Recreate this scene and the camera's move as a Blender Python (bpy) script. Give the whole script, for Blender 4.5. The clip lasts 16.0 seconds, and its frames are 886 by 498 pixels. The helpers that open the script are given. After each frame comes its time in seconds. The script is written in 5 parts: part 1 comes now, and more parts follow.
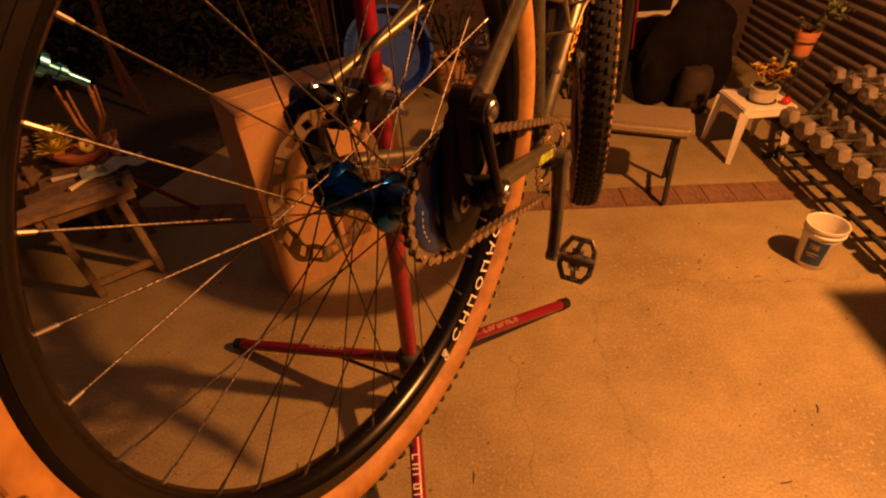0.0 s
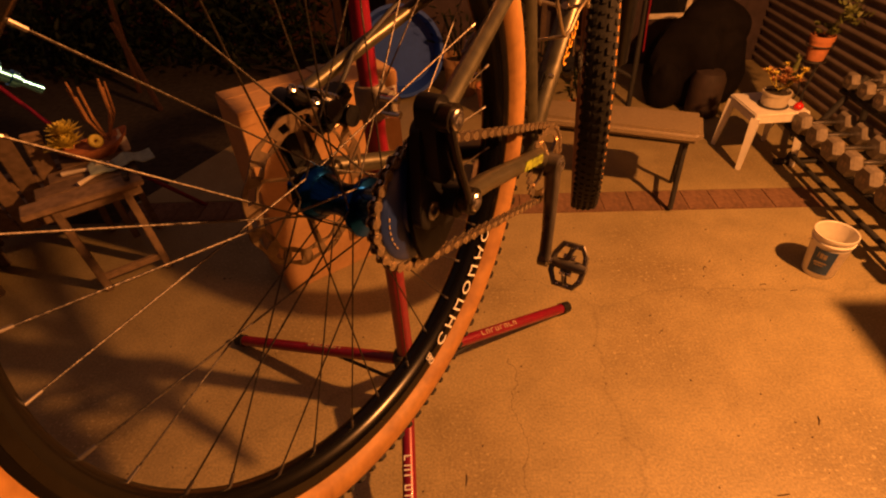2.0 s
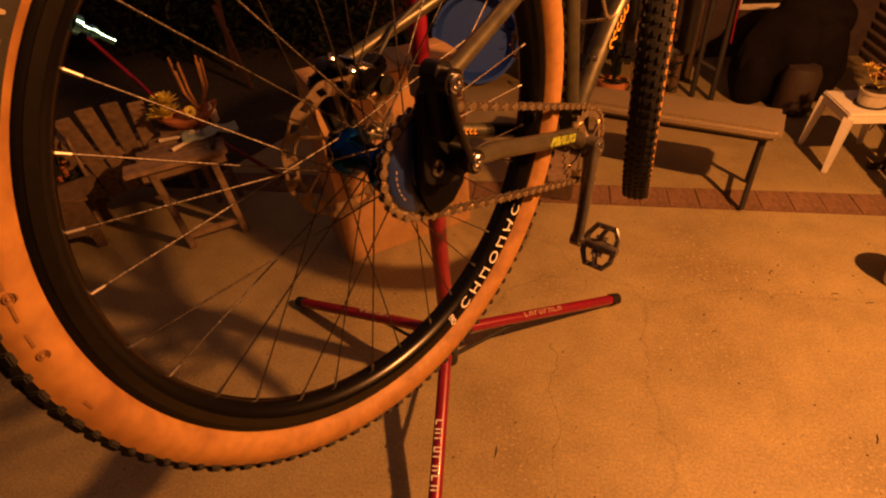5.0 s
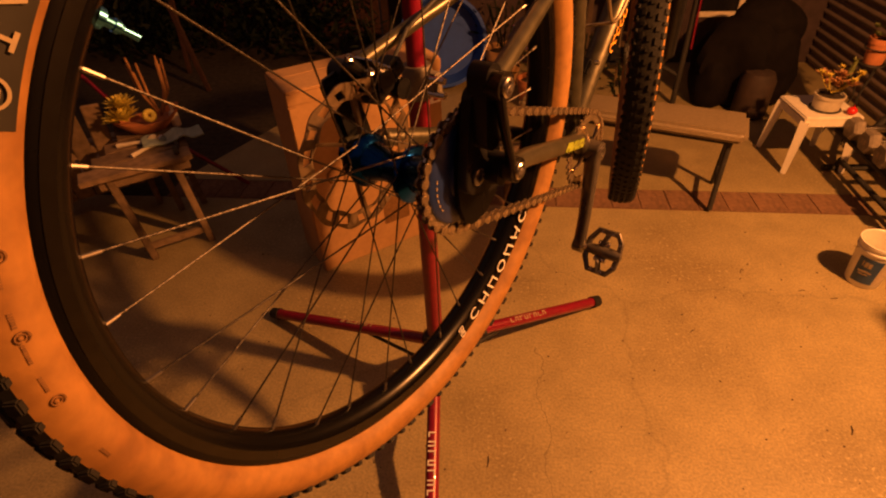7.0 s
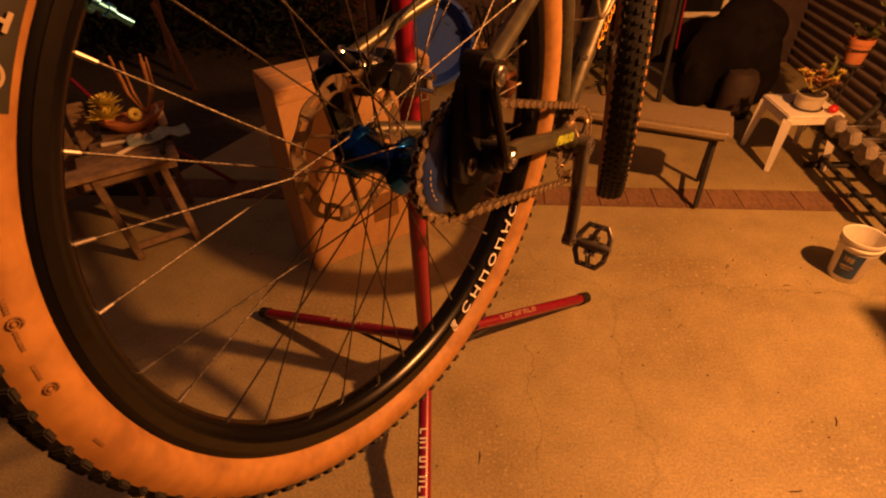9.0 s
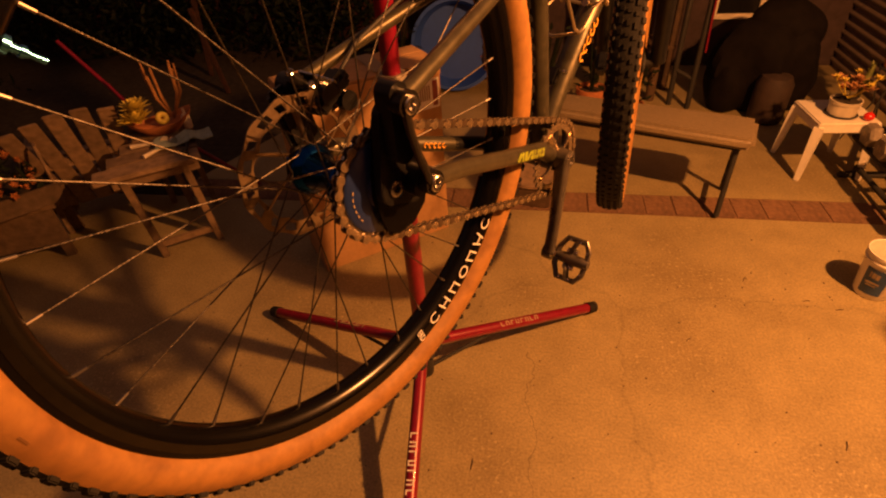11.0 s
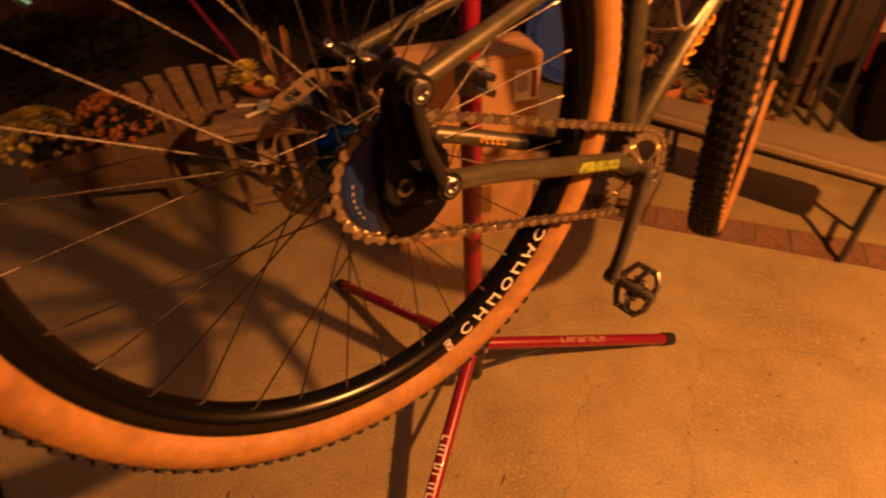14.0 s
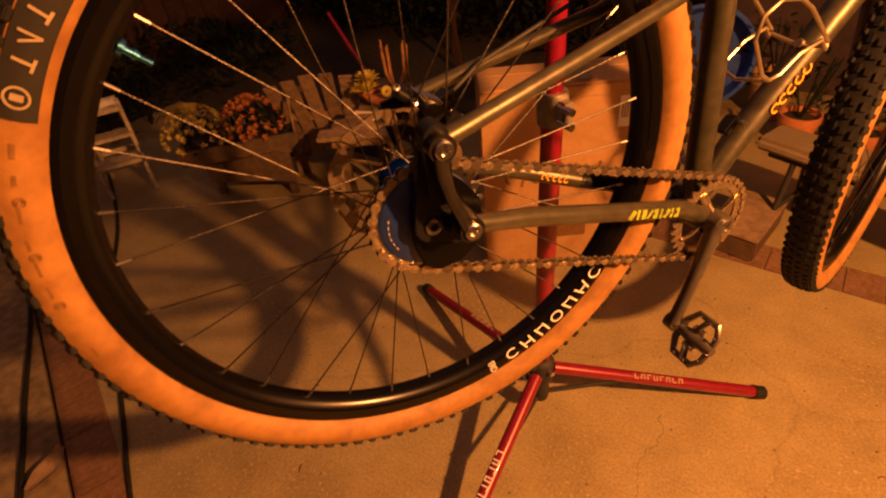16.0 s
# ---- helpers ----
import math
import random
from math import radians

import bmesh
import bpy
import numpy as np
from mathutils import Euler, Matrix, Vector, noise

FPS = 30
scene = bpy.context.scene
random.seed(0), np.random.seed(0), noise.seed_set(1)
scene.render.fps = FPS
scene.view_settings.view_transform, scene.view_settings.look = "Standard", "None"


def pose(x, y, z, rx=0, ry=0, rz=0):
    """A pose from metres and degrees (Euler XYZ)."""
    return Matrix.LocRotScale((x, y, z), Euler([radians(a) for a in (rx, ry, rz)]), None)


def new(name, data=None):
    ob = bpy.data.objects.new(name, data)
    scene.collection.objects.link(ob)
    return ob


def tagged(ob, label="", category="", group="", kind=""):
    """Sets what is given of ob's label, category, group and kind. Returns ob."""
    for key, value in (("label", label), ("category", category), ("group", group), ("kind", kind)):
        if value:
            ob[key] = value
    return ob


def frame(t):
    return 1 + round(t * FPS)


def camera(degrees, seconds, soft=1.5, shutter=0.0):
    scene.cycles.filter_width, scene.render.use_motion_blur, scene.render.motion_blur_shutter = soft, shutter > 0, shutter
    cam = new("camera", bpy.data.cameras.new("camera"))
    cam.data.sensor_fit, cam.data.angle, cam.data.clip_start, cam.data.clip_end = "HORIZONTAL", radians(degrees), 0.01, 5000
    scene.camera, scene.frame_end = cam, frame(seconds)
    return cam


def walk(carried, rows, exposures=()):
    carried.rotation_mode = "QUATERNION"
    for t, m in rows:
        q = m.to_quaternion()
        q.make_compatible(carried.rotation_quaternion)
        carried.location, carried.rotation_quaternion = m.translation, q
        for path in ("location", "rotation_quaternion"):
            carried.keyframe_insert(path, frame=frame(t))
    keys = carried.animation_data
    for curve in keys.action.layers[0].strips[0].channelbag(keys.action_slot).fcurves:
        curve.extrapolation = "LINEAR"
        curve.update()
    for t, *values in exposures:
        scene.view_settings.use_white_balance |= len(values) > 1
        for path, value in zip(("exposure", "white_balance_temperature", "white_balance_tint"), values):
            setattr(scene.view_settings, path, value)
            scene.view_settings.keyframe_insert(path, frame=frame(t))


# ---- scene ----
cam = camera(80, 16.0, soft=2.1, shutter=0.6)
PATH = [
    (0.0, -0.0047, 0.0021, 1.2368, 51.39, 2.63, -0.46),
    (0.5, -0.0065, 0.0000, 1.2352, 51.42, 2.69, -0.80),
    (1.0, -0.0025, -0.0061, 1.2307, 51.38, 2.54, -0.70),
    (1.5, 0.0208, 0.0029, 1.2423, 51.54, 2.47, 0.58),
    (2.0, 0.0313, 0.0068, 1.2403, 51.37, 2.56, 1.32),
    (2.5, 0.0111, 0.0004, 1.2343, 51.11, 1.95, 0.93),
    (3.0, 0.0024, -0.0063, 1.2267, 50.86, 1.72, 0.33),
    (3.5, 0.0197, -0.0196, 1.2361, 51.10, 1.96, 4.11),
    (4.0, 0.0942, -0.0346, 1.2348, 51.22, 2.85, 9.34),
    (4.5, 0.1412, -0.0567, 1.2268, 50.87, 4.34, 11.48),
    (5.0, 0.0994, -0.0463, 1.2413, 50.87, 4.12, 10.14),
    (7.5, 0.0204, -0.0273, 1.2313, 51.00, 1.78, 5.45),
    (8.0, 0.0169, -0.0352, 1.2297, 51.10, 1.65, 5.12),
    (8.5, 0.0133, -0.0372, 1.2337, 51.26, 1.71, 4.80),
    (9.0, 0.0183, -0.0359, 1.2275, 51.03, 1.63, 4.62),
    (9.5, 0.0609, -0.0313, 1.2260, 50.81, 2.12, 6.04),
    (10.0, 0.0971, -0.0256, 1.2352, 50.87, 2.60, 7.95),
    (12.5, 0.1542, -0.0234, 1.2495, 51.78, 3.89, 9.59),
    (13.0, 0.2337, -0.0438, 1.2339, 52.18, 4.19, 13.62),
    (13.5, 0.2217, -0.0074, 1.2348, 51.62, 3.65, 15.85),
    (14.0, 0.1704, 0.0577, 1.2175, 50.50, 2.59, 22.25),
    (14.5, 0.2207, 0.0496, 1.2273, 50.91, 3.17, 33.24),
    (15.0, 0.3350, 0.0584, 1.2394, 51.40, 4.88, 40.56),
    (15.5, 0.2999, 0.0643, 1.2530, 51.96, 5.13, 39.01),
    (16.0, 0.2445, 0.0762, 1.2620, 51.93, 4.94, 35.47),
]
walk(cam, [(t, pose(x, y, z, rx, ry, rz)) for t, x, y, z, rx, ry, rz in PATH],
     [(0.0, -0.08), (10.0, -0.10), (13.0, -0.04), (14.0, 0.06), (14.5, 0.12), (15.0, 0.24), (16.0, 0.26)])

# ---- light ----
world = bpy.data.worlds.new("night")
scene.world = world
world.use_nodes = True
world.node_tree.nodes["Background"].inputs[0].default_value = (0.62, 0.285, 0.205, 1)
world.node_tree.nodes["Background"].inputs[1].default_value = 0.20
LAMP = Vector((1.47, 0.578, 1.75))
bulb = bpy.data.lights.new("porch_bulb", "POINT")
bulb.energy, bulb.color, bulb.shadow_soft_size = 370.0, (1.0, 0.345, 0.085), 0.032
new("porch_bulb", bulb).location = LAMP


# ---- materials ----
def material(name, colour, rough=0.6, metal=0.0, vary=0.25, scale=20.0, bump=0.2, spots=0.0, spot_scale=3.0, spot_colour=None, coat=0.0, random_tone=0.0):
    m = bpy.data.materials.new(name)
    m.use_nodes = True
    nt = m.node_tree
    b = nt.nodes["Principled BSDF"]
    b.inputs["Metallic"].default_value = metal
    b.inputs["Coat Weight"].default_value = coat
    co = nt.nodes.new("ShaderNodeTexCoord")
    fine = nt.nodes.new("ShaderNodeTexNoise")
    fine.inputs["Scale"].default_value, fine.inputs["Detail"].default_value = scale, 6
    nt.links.new(co.outputs["Object"], fine.inputs["Vector"])
    big = nt.nodes.new("ShaderNodeTexNoise")
    big.inputs["Scale"].default_value, big.inputs["Detail"].default_value = spot_scale, 4
    nt.links.new(co.outputs["Object"], big.inputs["Vector"])
    ramp = nt.nodes.new("ShaderNodeMapRange")
    ramp.inputs["From Min"].default_value, ramp.inputs["From Max"].default_value = 0.3, 0.7
    ramp.inputs["To Min"].default_value, ramp.inputs["To Max"].default_value = 1 - vary, 1 + vary
    nt.links.new(fine.outputs["Fac"], ramp.inputs["Value"])
    mul = nt.nodes.new("ShaderNodeVectorMath")
    mul.operation = "SCALE"
    mix = nt.nodes.new("ShaderNodeMix")
    mix.data_type = "RGBA"
    mix.inputs["A"].default_value = (*colour, 1)
    mix.inputs["B"].default_value = (*(spot_colour or [c * 0.5 for c in colour]), 1)
    sr = nt.nodes.new("ShaderNodeMapRange")
    sr.inputs["From Min"].default_value, sr.inputs["From Max"].default_value = 0.45, 0.7
    sr.inputs["To Max"].default_value = spots
    nt.links.new(big.outputs["Fac"], sr.inputs["Value"])
    nt.links.new(sr.outputs["Result"], mix.inputs["Factor"])
    nt.links.new(mix.outputs["Result"], mul.inputs[0])
    tone = ramp.outputs["Result"]
    if random_tone:
        info = nt.nodes.new("ShaderNodeObjectInfo")
        rr = nt.nodes.new("ShaderNodeMapRange")
        rr.inputs["To Min"].default_value, rr.inputs["To Max"].default_value = 1 - random_tone, 1 + random_tone
        nt.links.new(info.outputs["Random"], rr.inputs["Value"])
        mm = nt.nodes.new("ShaderNodeMath")
        mm.operation = "MULTIPLY"
        nt.links.new(tone, mm.inputs[0])
        nt.links.new(rr.outputs["Result"], mm.inputs[1])
        tone = mm.outputs[0]
    nt.links.new(tone, mul.inputs["Scale"])
    nt.links.new(mul.outputs[0], b.inputs["Base Color"])
    rg = nt.nodes.new("ShaderNodeMapRange")
    rg.inputs["To Min"].default_value, rg.inputs["To Max"].default_value = max(0.03, rough - 0.12), min(1, rough + 0.12)
    nt.links.new(big.outputs["Fac"], rg.inputs["Value"])
    nt.links.new(rg.outputs["Result"], b.inputs["Roughness"])
    if bump:
        bn = nt.nodes.new("ShaderNodeBump")
        bn.inputs["Strength"].default_value, bn.inputs["Distance"].default_value = bump, 0.004
        nt.links.new(fine.outputs["Fac"], bn.inputs["Height"])
        nt.links.new(bn.outputs["Normal"], b.inputs["Normal"])
    return m


def concrete_material():
    m = material("concrete", (0.325, 0.262, 0.130), 0.48, 0, 0.24, 150, 0.34, 0.8, 2.2, (0.205, 0.155, 0.072))
    nt = m.node_tree
    co, b = nt.nodes["Texture Coordinate"], nt.nodes["Principled BSDF"]
    # thin wandering cracks and trowel blotches
    vor = nt.nodes.new("ShaderNodeTexVoronoi")
    vor.feature = "DISTANCE_TO_EDGE"
    vor.inputs["Scale"].default_value = 0.55
    warp = nt.nodes.new("ShaderNodeTexNoise")
    warp.inputs["Scale"].default_value, warp.inputs["Detail"].default_value = 5, 8
    add = nt.nodes.new("ShaderNodeMixRGB")
    add.blend_type, add.inputs[0].default_value = "LINEAR_LIGHT", 0.10
    nt.links.new(co.outputs["Object"], warp.inputs["Vector"])
    nt.links.new(co.outputs["Object"], add.inputs[1])
    nt.links.new(warp.outputs["Color"], add.inputs[2])
    nt.links.new(add.outputs[0], vor.inputs["Vector"])
    edge = nt.nodes.new("ShaderNodeMapRange")
    edge.inputs["From Max"].default_value = 0.004
    edge.inputs["To Min"].default_value, edge.inputs["To Max"].default_value = 0.84, 1.0
    nt.links.new(vor.outputs["Distance"], edge.inputs["Value"])
    old = b.inputs["Base Color"].links[0].from_socket
    sc = nt.nodes.new("ShaderNodeVectorMath")
    sc.operation = "SCALE"
    nt.links.new(old, sc.inputs[0])
    # one longer crack across the slab
    sep = nt.nodes.new("ShaderNodeSeparateXYZ")
    nt.links.new(add.outputs[0], sep.inputs[0])
    line = nt.nodes.new("ShaderNodeMath")
    line.operation = "COMPARE"
    line.inputs[1].default_value, line.inputs[2].default_value = 0.152, 0.0016
    nt.links.new(sep.outputs["X"], line.inputs[0])
    span = nt.nodes.new("ShaderNodeMath")
    span.operation = "COMPARE"
    span.inputs[1].default_value, span.inputs[2].default_value = 0.66, 0.36
    nt.links.new(sep.outputs["Y"], span.inputs[0])
    both = nt.nodes.new("ShaderNodeMath")
    both.operation = "MULTIPLY"
    nt.links.new(line.outputs[0], both.inputs[0])
    nt.links.new(span.outputs[0], both.inputs[1])
    dark = nt.nodes.new("ShaderNodeMath")
    dark.operation = "MULTIPLY_ADD"
    dark.inputs[1].default_value = -0.38
    nt.links.new(both.outputs[0], dark.inputs[0])
    nt.links.new(edge.outputs["Result"], dark.inputs[2])
    nt.links.new(dark.outputs[0], sc.inputs["Scale"])
    blot = nt.nodes.new("ShaderNodeTexNoise")
    blot.inputs["Scale"].default_value, blot.inputs["Detail"].default_value = 7, 12
    blot.inputs["Roughness"].default_value = 0.68
    nt.links.new(co.outputs["Object"], blot.inputs["Vector"])
    br = nt.nodes.new("ShaderNodeMapRange")
    br.inputs["From Min"].default_value, br.inputs["From Max"].default_value = 0.35, 0.75
    br.inputs["To Min"].default_value, br.inputs["To Max"].default_value = 0.85, 1.18
    nt.links.new(blot.outputs["Fac"], br.inputs["Value"])
    sc2 = nt.nodes.new("ShaderNodeVectorMath")
    sc2.operation = "SCALE"
    nt.links.new(sc.outputs[0], sc2.inputs[0])
    nt.links.new(br.outputs["Result"], sc2.inputs["Scale"])
    speck = nt.nodes.new("ShaderNodeTexNoise")
    speck.inputs["Scale"].default_value, speck.inputs["Detail"].default_value = 90, 3
    nt.links.new(co.outputs["Object"], speck.inputs["Vector"])
    sand = nt.nodes.new("ShaderNodeMapRange")
    sand.inputs["From Min"].default_value, sand.inputs["From Max"].default_value = 0.58, 0.72
    nt.links.new(speck.outputs["Fac"], sand.inputs["Value"])
    where = nt.nodes.new("ShaderNodeMapRange")
    where.inputs["From Min"].default_value, where.inputs["From Max"].default_value = 0.46, 0.62
    nt.links.new(nt.nodes["Noise Texture.001"].outputs["Fac"], where.inputs["Value"])
    amount = nt.nodes.new("ShaderNodeMath")
    amount.operation = "MULTIPLY"
    nt.links.new(sand.outputs["Result"], amount.inputs[0])
    nt.links.new(where.outputs["Result"], amount.inputs[1])
    pale = nt.nodes.new("ShaderNodeMix")
    pale.data_type = "RGBA"
    pale.inputs["B"].default_value = (0.46, 0.385, 0.21, 1)
    nt.links.new(amount.outputs[0], pale.inputs["Factor"])
    nt.links.new(sc2.outputs[0], pale.inputs["A"])
    nt.links.new(pale.outputs["Result"], b.inputs["Base Color"])
    return m


CONCRETE = concrete_material()
BRICK = material("brick", (0.19, 0.105, 0.06), 0.85, 0, 0.3, 60, 0.5, 0.5, 8, random_tone=0.08)
MORTAR = material("mortar", (0.175, 0.098, 0.056), 0.9, 0, 0.2, 80, 0.5)
SOIL = material("garden_soil", (0.035, 0.026, 0.016), 0.95, 0, 0.5, 30, 0.8, 0.5, 4)
EARTH = material("packed_earth", (0.25, 0.19, 0.105), 0.95, 0, 0.35, 30, 0.6, 0.5, 2)
TAN = material("tan_rubber", (0.300, 0.150, 0.038), 0.64, 0, 0.16, 75, 0.08, 0.95, 15, (0.185, 0.082, 0.021))
RUBBER = material("black_rubber", (0.012, 0.0115, 0.011), 0.7, 0, 0.3, 60, 0.25)
RIM = material("black_rim", (0.0022, 0.0021, 0.0025), 0.24, 0.0, 0.15, 40, 0.03)
RIM_GREY = material("rim_sheen_grey", (0.060, 0.056, 0.052), 0.28, 1.0, 0.1, 60, 0.05)
STEEL = material("bright_steel", (0.62, 0.60, 0.57), 0.24, 1.0, 0.1, 80, 0.05)
ROTOR = material("heat_browned_steel", (0.20, 0.145, 0.088), 0.42, 0.7, 0.2, 120, 0.1)
SPOKE = material("spoke_steel", (0.085, 0.075, 0.065), 0.46, 1.0, 0.3, 300, 0.25)
CHAIN_IN = material("oily_chain_steel", (0.11, 0.080, 0.052), 0.42, 0.6, 0.3, 200, 0.1)
CHAIN = material("chain_steel", (0.46, 0.36, 0.235), 0.26, 0.8, 0.3, 200, 0.1)
FRAME = material("olive_metallic_frame", (0.092, 0.085, 0.057), 0.36, 0.60, 0.25, 60, 0.1, 0.4, 14, coat=0.2)
BLACK = material("black_anodised", (0.009, 0.009, 0.010), 0.30, 0.0, 0.2, 60, 0.05)
MATT = material("matt_black", (0.02, 0.019, 0.018), 0.7, 0, 0.25, 40, 0.2)
TEAL = material("teal_anodised", (0.12, 0.50, 1.0), 0.2, 1.0, 0.1, 50, 0.03)
TEAL_HUB = material("dark_teal_anodised", (0.005, 0.05, 0.24), 0.18, 1.0, 0.1, 50, 0.03)
BLUE = material("blue_anodised", (0.008, 0.024, 0.125), 0.42, 0.0, 0.12, 60, 0.05)
RED = material("red_enamel", (0.205, 0.005, 0.024), 0.34, 0.12, 0.14, 60, 0.04, 0.25, 20, coat=0.35)
WHITE_INK = material("white_ink", (0.78, 0.76, 0.72), 0.5, 0, 0.05, 90, 0)
ORANGE_INK = material("orange_ink", (0.85, 0.42, 0.05), 0.5, 0, 0.05, 90, 0)
GREEN_INK = material("green_ink", (0.30, 0.38, 0.03), 0.5, 0, 0.3, 60, 0)
DARK_INK = material("dark_ink", (0.17, 0.085, 0.028), 0.7, 0, 0.2, 90, 0)
PATCH = material("black_tyre_patch", (0.010, 0.009, 0.007), 0.7, 0, 0.2, 60, 0)
PALE_INK = material("pale_ink", (0.33, 0.26, 0.16), 0.6, 0, 0.1, 90, 0)
CARD = material("cardboard", (0.43, 0.25, 0.107), 0.85, 0, 0.08, 60, 0.15, 0.25, 5)
CARD_PALE = material("pale_cardboard", (0.55, 0.33, 0.15), 0.85, 0, 0.08, 60, 0.15, 0.25, 5)
PLASTIC = material("white_plastic", (0.74, 0.70, 0.60), 0.42, 0, 0.06, 50, 0.05, 0.2, 7, (0.55, 0.50, 0.40))
LABEL_BLUE = material("blue_label", (0.03, 0.07, 0.17), 0.5, 0, 0.15, 60, 0)
LABEL_PALE = material("pale_label", (0.50, 0.42, 0.30), 0.5, 0, 0.15, 60, 0)
VINYL = material("brown_vinyl", (0.225, 0.178, 0.110), 0.38, 0, 0.12, 90, 0.2, 0.2, 6)
IRON = material("grey_iron", (0.205, 0.175, 0.135), 0.5, 0.15, 0.25, 60, 0.3, 0.4, 15)
TERRA = material("terracotta", (0.50, 0.19, 0.075), 0.8, 0, 0.15, 40, 0.2, 0.35, 8, random_tone=0.15)
GLAZE = material("cream_glaze", (0.52, 0.47, 0.36), 0.45, 0, 0.12, 40, 0.1, 0.3, 6)
WOOD = material("weathered_wood", (0.20, 0.135, 0.08), 0.8, 0, 0.3, 35, 0.4, 0.4, 6, random_tone=0.2)
DARKWOOD = material("dark_wood", (0.075, 0.045, 0.025), 0.75, 0, 0.3, 35, 0.4, 0.4, 6, random_tone=0.2)
SHEET = material("galvanised_sheet", (0.20, 0.155, 0.13), 0.5, 0.25, 0.12, 30, 0.1, 0.5, 3)
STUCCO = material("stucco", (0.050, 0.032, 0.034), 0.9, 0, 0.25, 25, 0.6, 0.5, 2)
FENCE = material("fence_boards", (0.05, 0.02, 0.013), 0.85, 0, 0.3, 30, 0.4, 0.4, 3, random_tone=0.2)
COVER = material("black_cover", (0.006, 0.0045, 0.0045), 0.9, 0, 0.3, 20, 0.5)
TUB = material("blue_plastic", (0.022, 0.075, 0.40), 0.5, 0, 0.1, 30, 0.1)
LEAF = material("succulent_leaf", (0.13, 0.15, 0.04), 0.55, 0, 0.3, 40, 0.1, random_tone=0.3)
LEAF_Y = material("yellow_leaf", (0.66, 0.54, 0.09), 0.55, 0, 0.25, 40, 0.1)
# foliage darker than real leaves: the missing lamplight is in the colour
LEAF_SHADED = material("shaded_foliage", (0.010, 0.015, 0.006), 0.6, 0, 0.4, 40, 0.1)
LEAF_R = material("rusty_leaf", (0.34, 0.17, 0.07), 0.6, 0, 0.3, 40, 0.1)
FLOWER_Y = material("yellow_petals", (0.50, 0.40, 0.08), 0.7, 0, 0.25, 40, 0)
FLOWER_O = material("orange_petals", (0.33, 0.12, 0.035), 0.7, 0, 0.25, 40, 0)
TOMATO = material("red_fruit", (0.55, 0.02, 0.015), 0.3, 0, 0.1, 20, 0)
CLOTH = material("blue_grey_cloth", (0.34, 0.42, 0.36), 0.9, 0, 0.2, 60, 0.3)
NIPPLE = material("dull_nipple", (0.30, 0.275, 0.245), 0.45, 1.0, 0.1, 80, 0.0)
# the weathered wood about 0.6 as bright, its dim lighting put into the colour
PLANTER = material("dimly_lit_boards", (0.13, 0.085, 0.05), 0.8, 0, 0.3, 35, 0.4, 0.4, 6, random_tone=0.2)
RIM.node_tree.nodes["Principled BSDF"].inputs["Specular IOR Level"].default_value = 0.3
STOOL = material("grimy_cream_paint", (0.40, 0.34, 0.25), 0.65, 0, 0.25, 40, 0.3, 0.6, 9)
LEAF_SHADED.node_tree.nodes["Principled BSDF"].inputs["Specular IOR Level"].default_value = 0.15
RUBBER.node_tree.nodes["Principled BSDF"].inputs["Specular IOR Level"].default_value = 0.25
CAGE = material("brassy_wire", (0.42, 0.35, 0.24), 0.30, 0.8, 0.1, 80, 0.03)
CRANK = material("rubbed_black_alloy", (0.13, 0.115, 0.095), 0.28, 0.55, 0.25, 50, 0.05, 0.3, 12)
BLACK.node_tree.nodes["Principled BSDF"].inputs["Specular IOR Level"].default_value = 0.3
COVER.node_tree.nodes["Principled BSDF"].inputs["Specular IOR Level"].default_value = 0.12
LINK = material("glossy_black_alloy", (0.030, 0.026, 0.022), 0.20, 0.6, 0.2, 50, 0.04)
RUST = material("dull_brown_paint", (0.034, 0.020, 0.016), 0.75, 0, 0.25, 25, 0.3, 0.5, 6)
CREAM = material("cream_paint", (0.68, 0.61, 0.47), 0.6, 0, 0.15, 40, 0.2, 0.3, 8)
GLASS = material("dark_glass", (0.01, 0.01, 0.012), 0.1, 0, 0.1, 10, 0)


# ---- mesh helpers ----
def finish(bm, name, mat, parent=None, label="", smooth=True):
    me = bpy.data.meshes.new(name)
    bmesh.ops.recalc_face_normals(bm, faces=bm.faces)
    bm.to_mesh(me)
    bm.free()
    me.materials.append(mat)
    if smooth:
        me.shade_smooth()
        me.set_sharp_from_angle(angle=radians(38))
    ob = new(name, me)
    if parent:
        ob.parent = parent
    if label:
        tagged(ob, label)
    return ob


def part(name, bm, mat, parent, label=""):
    return finish(bm, name, mat, parent, label)


def thing(name, label, category, group="", kind="", at=None):
    ob = new(name)
    ob.empty_display_size = 0.05
    if at is not None:
        ob.matrix_basis = at
    return tagged(ob, label, category, group, kind)


def box(bm, size, m=Matrix(), bevel=0.0):
    r = bmesh.ops.create_cube(bm, size=1, matrix=m @ Matrix.Diagonal((*size, 1)))
    if bevel:
        ed = list({e for v in r["verts"] for e in v.link_edges})
        bmesh.ops.bevel(bm, geom=ed, offset=bevel, segments=2, affect="EDGES")
    return bm


def T(x, y, z):
    return Matrix.Translation((x, y, z))


def along(a, b):
    a, b = Vector(a), Vector(b)
    return Matrix.Translation((a + b) / 2) @ (b - a).to_track_quat("Z", "Y").to_matrix().to_4x4()


def rod(bm, a, b, r, r2=None, seg=12):
    bmesh.ops.create_cone(bm, cap_ends=True, segments=seg, radius1=r, radius2=r if r2 is None else r2, depth=(Vector(b) - Vector(a)).length, matrix=along(a, b))
    return bm


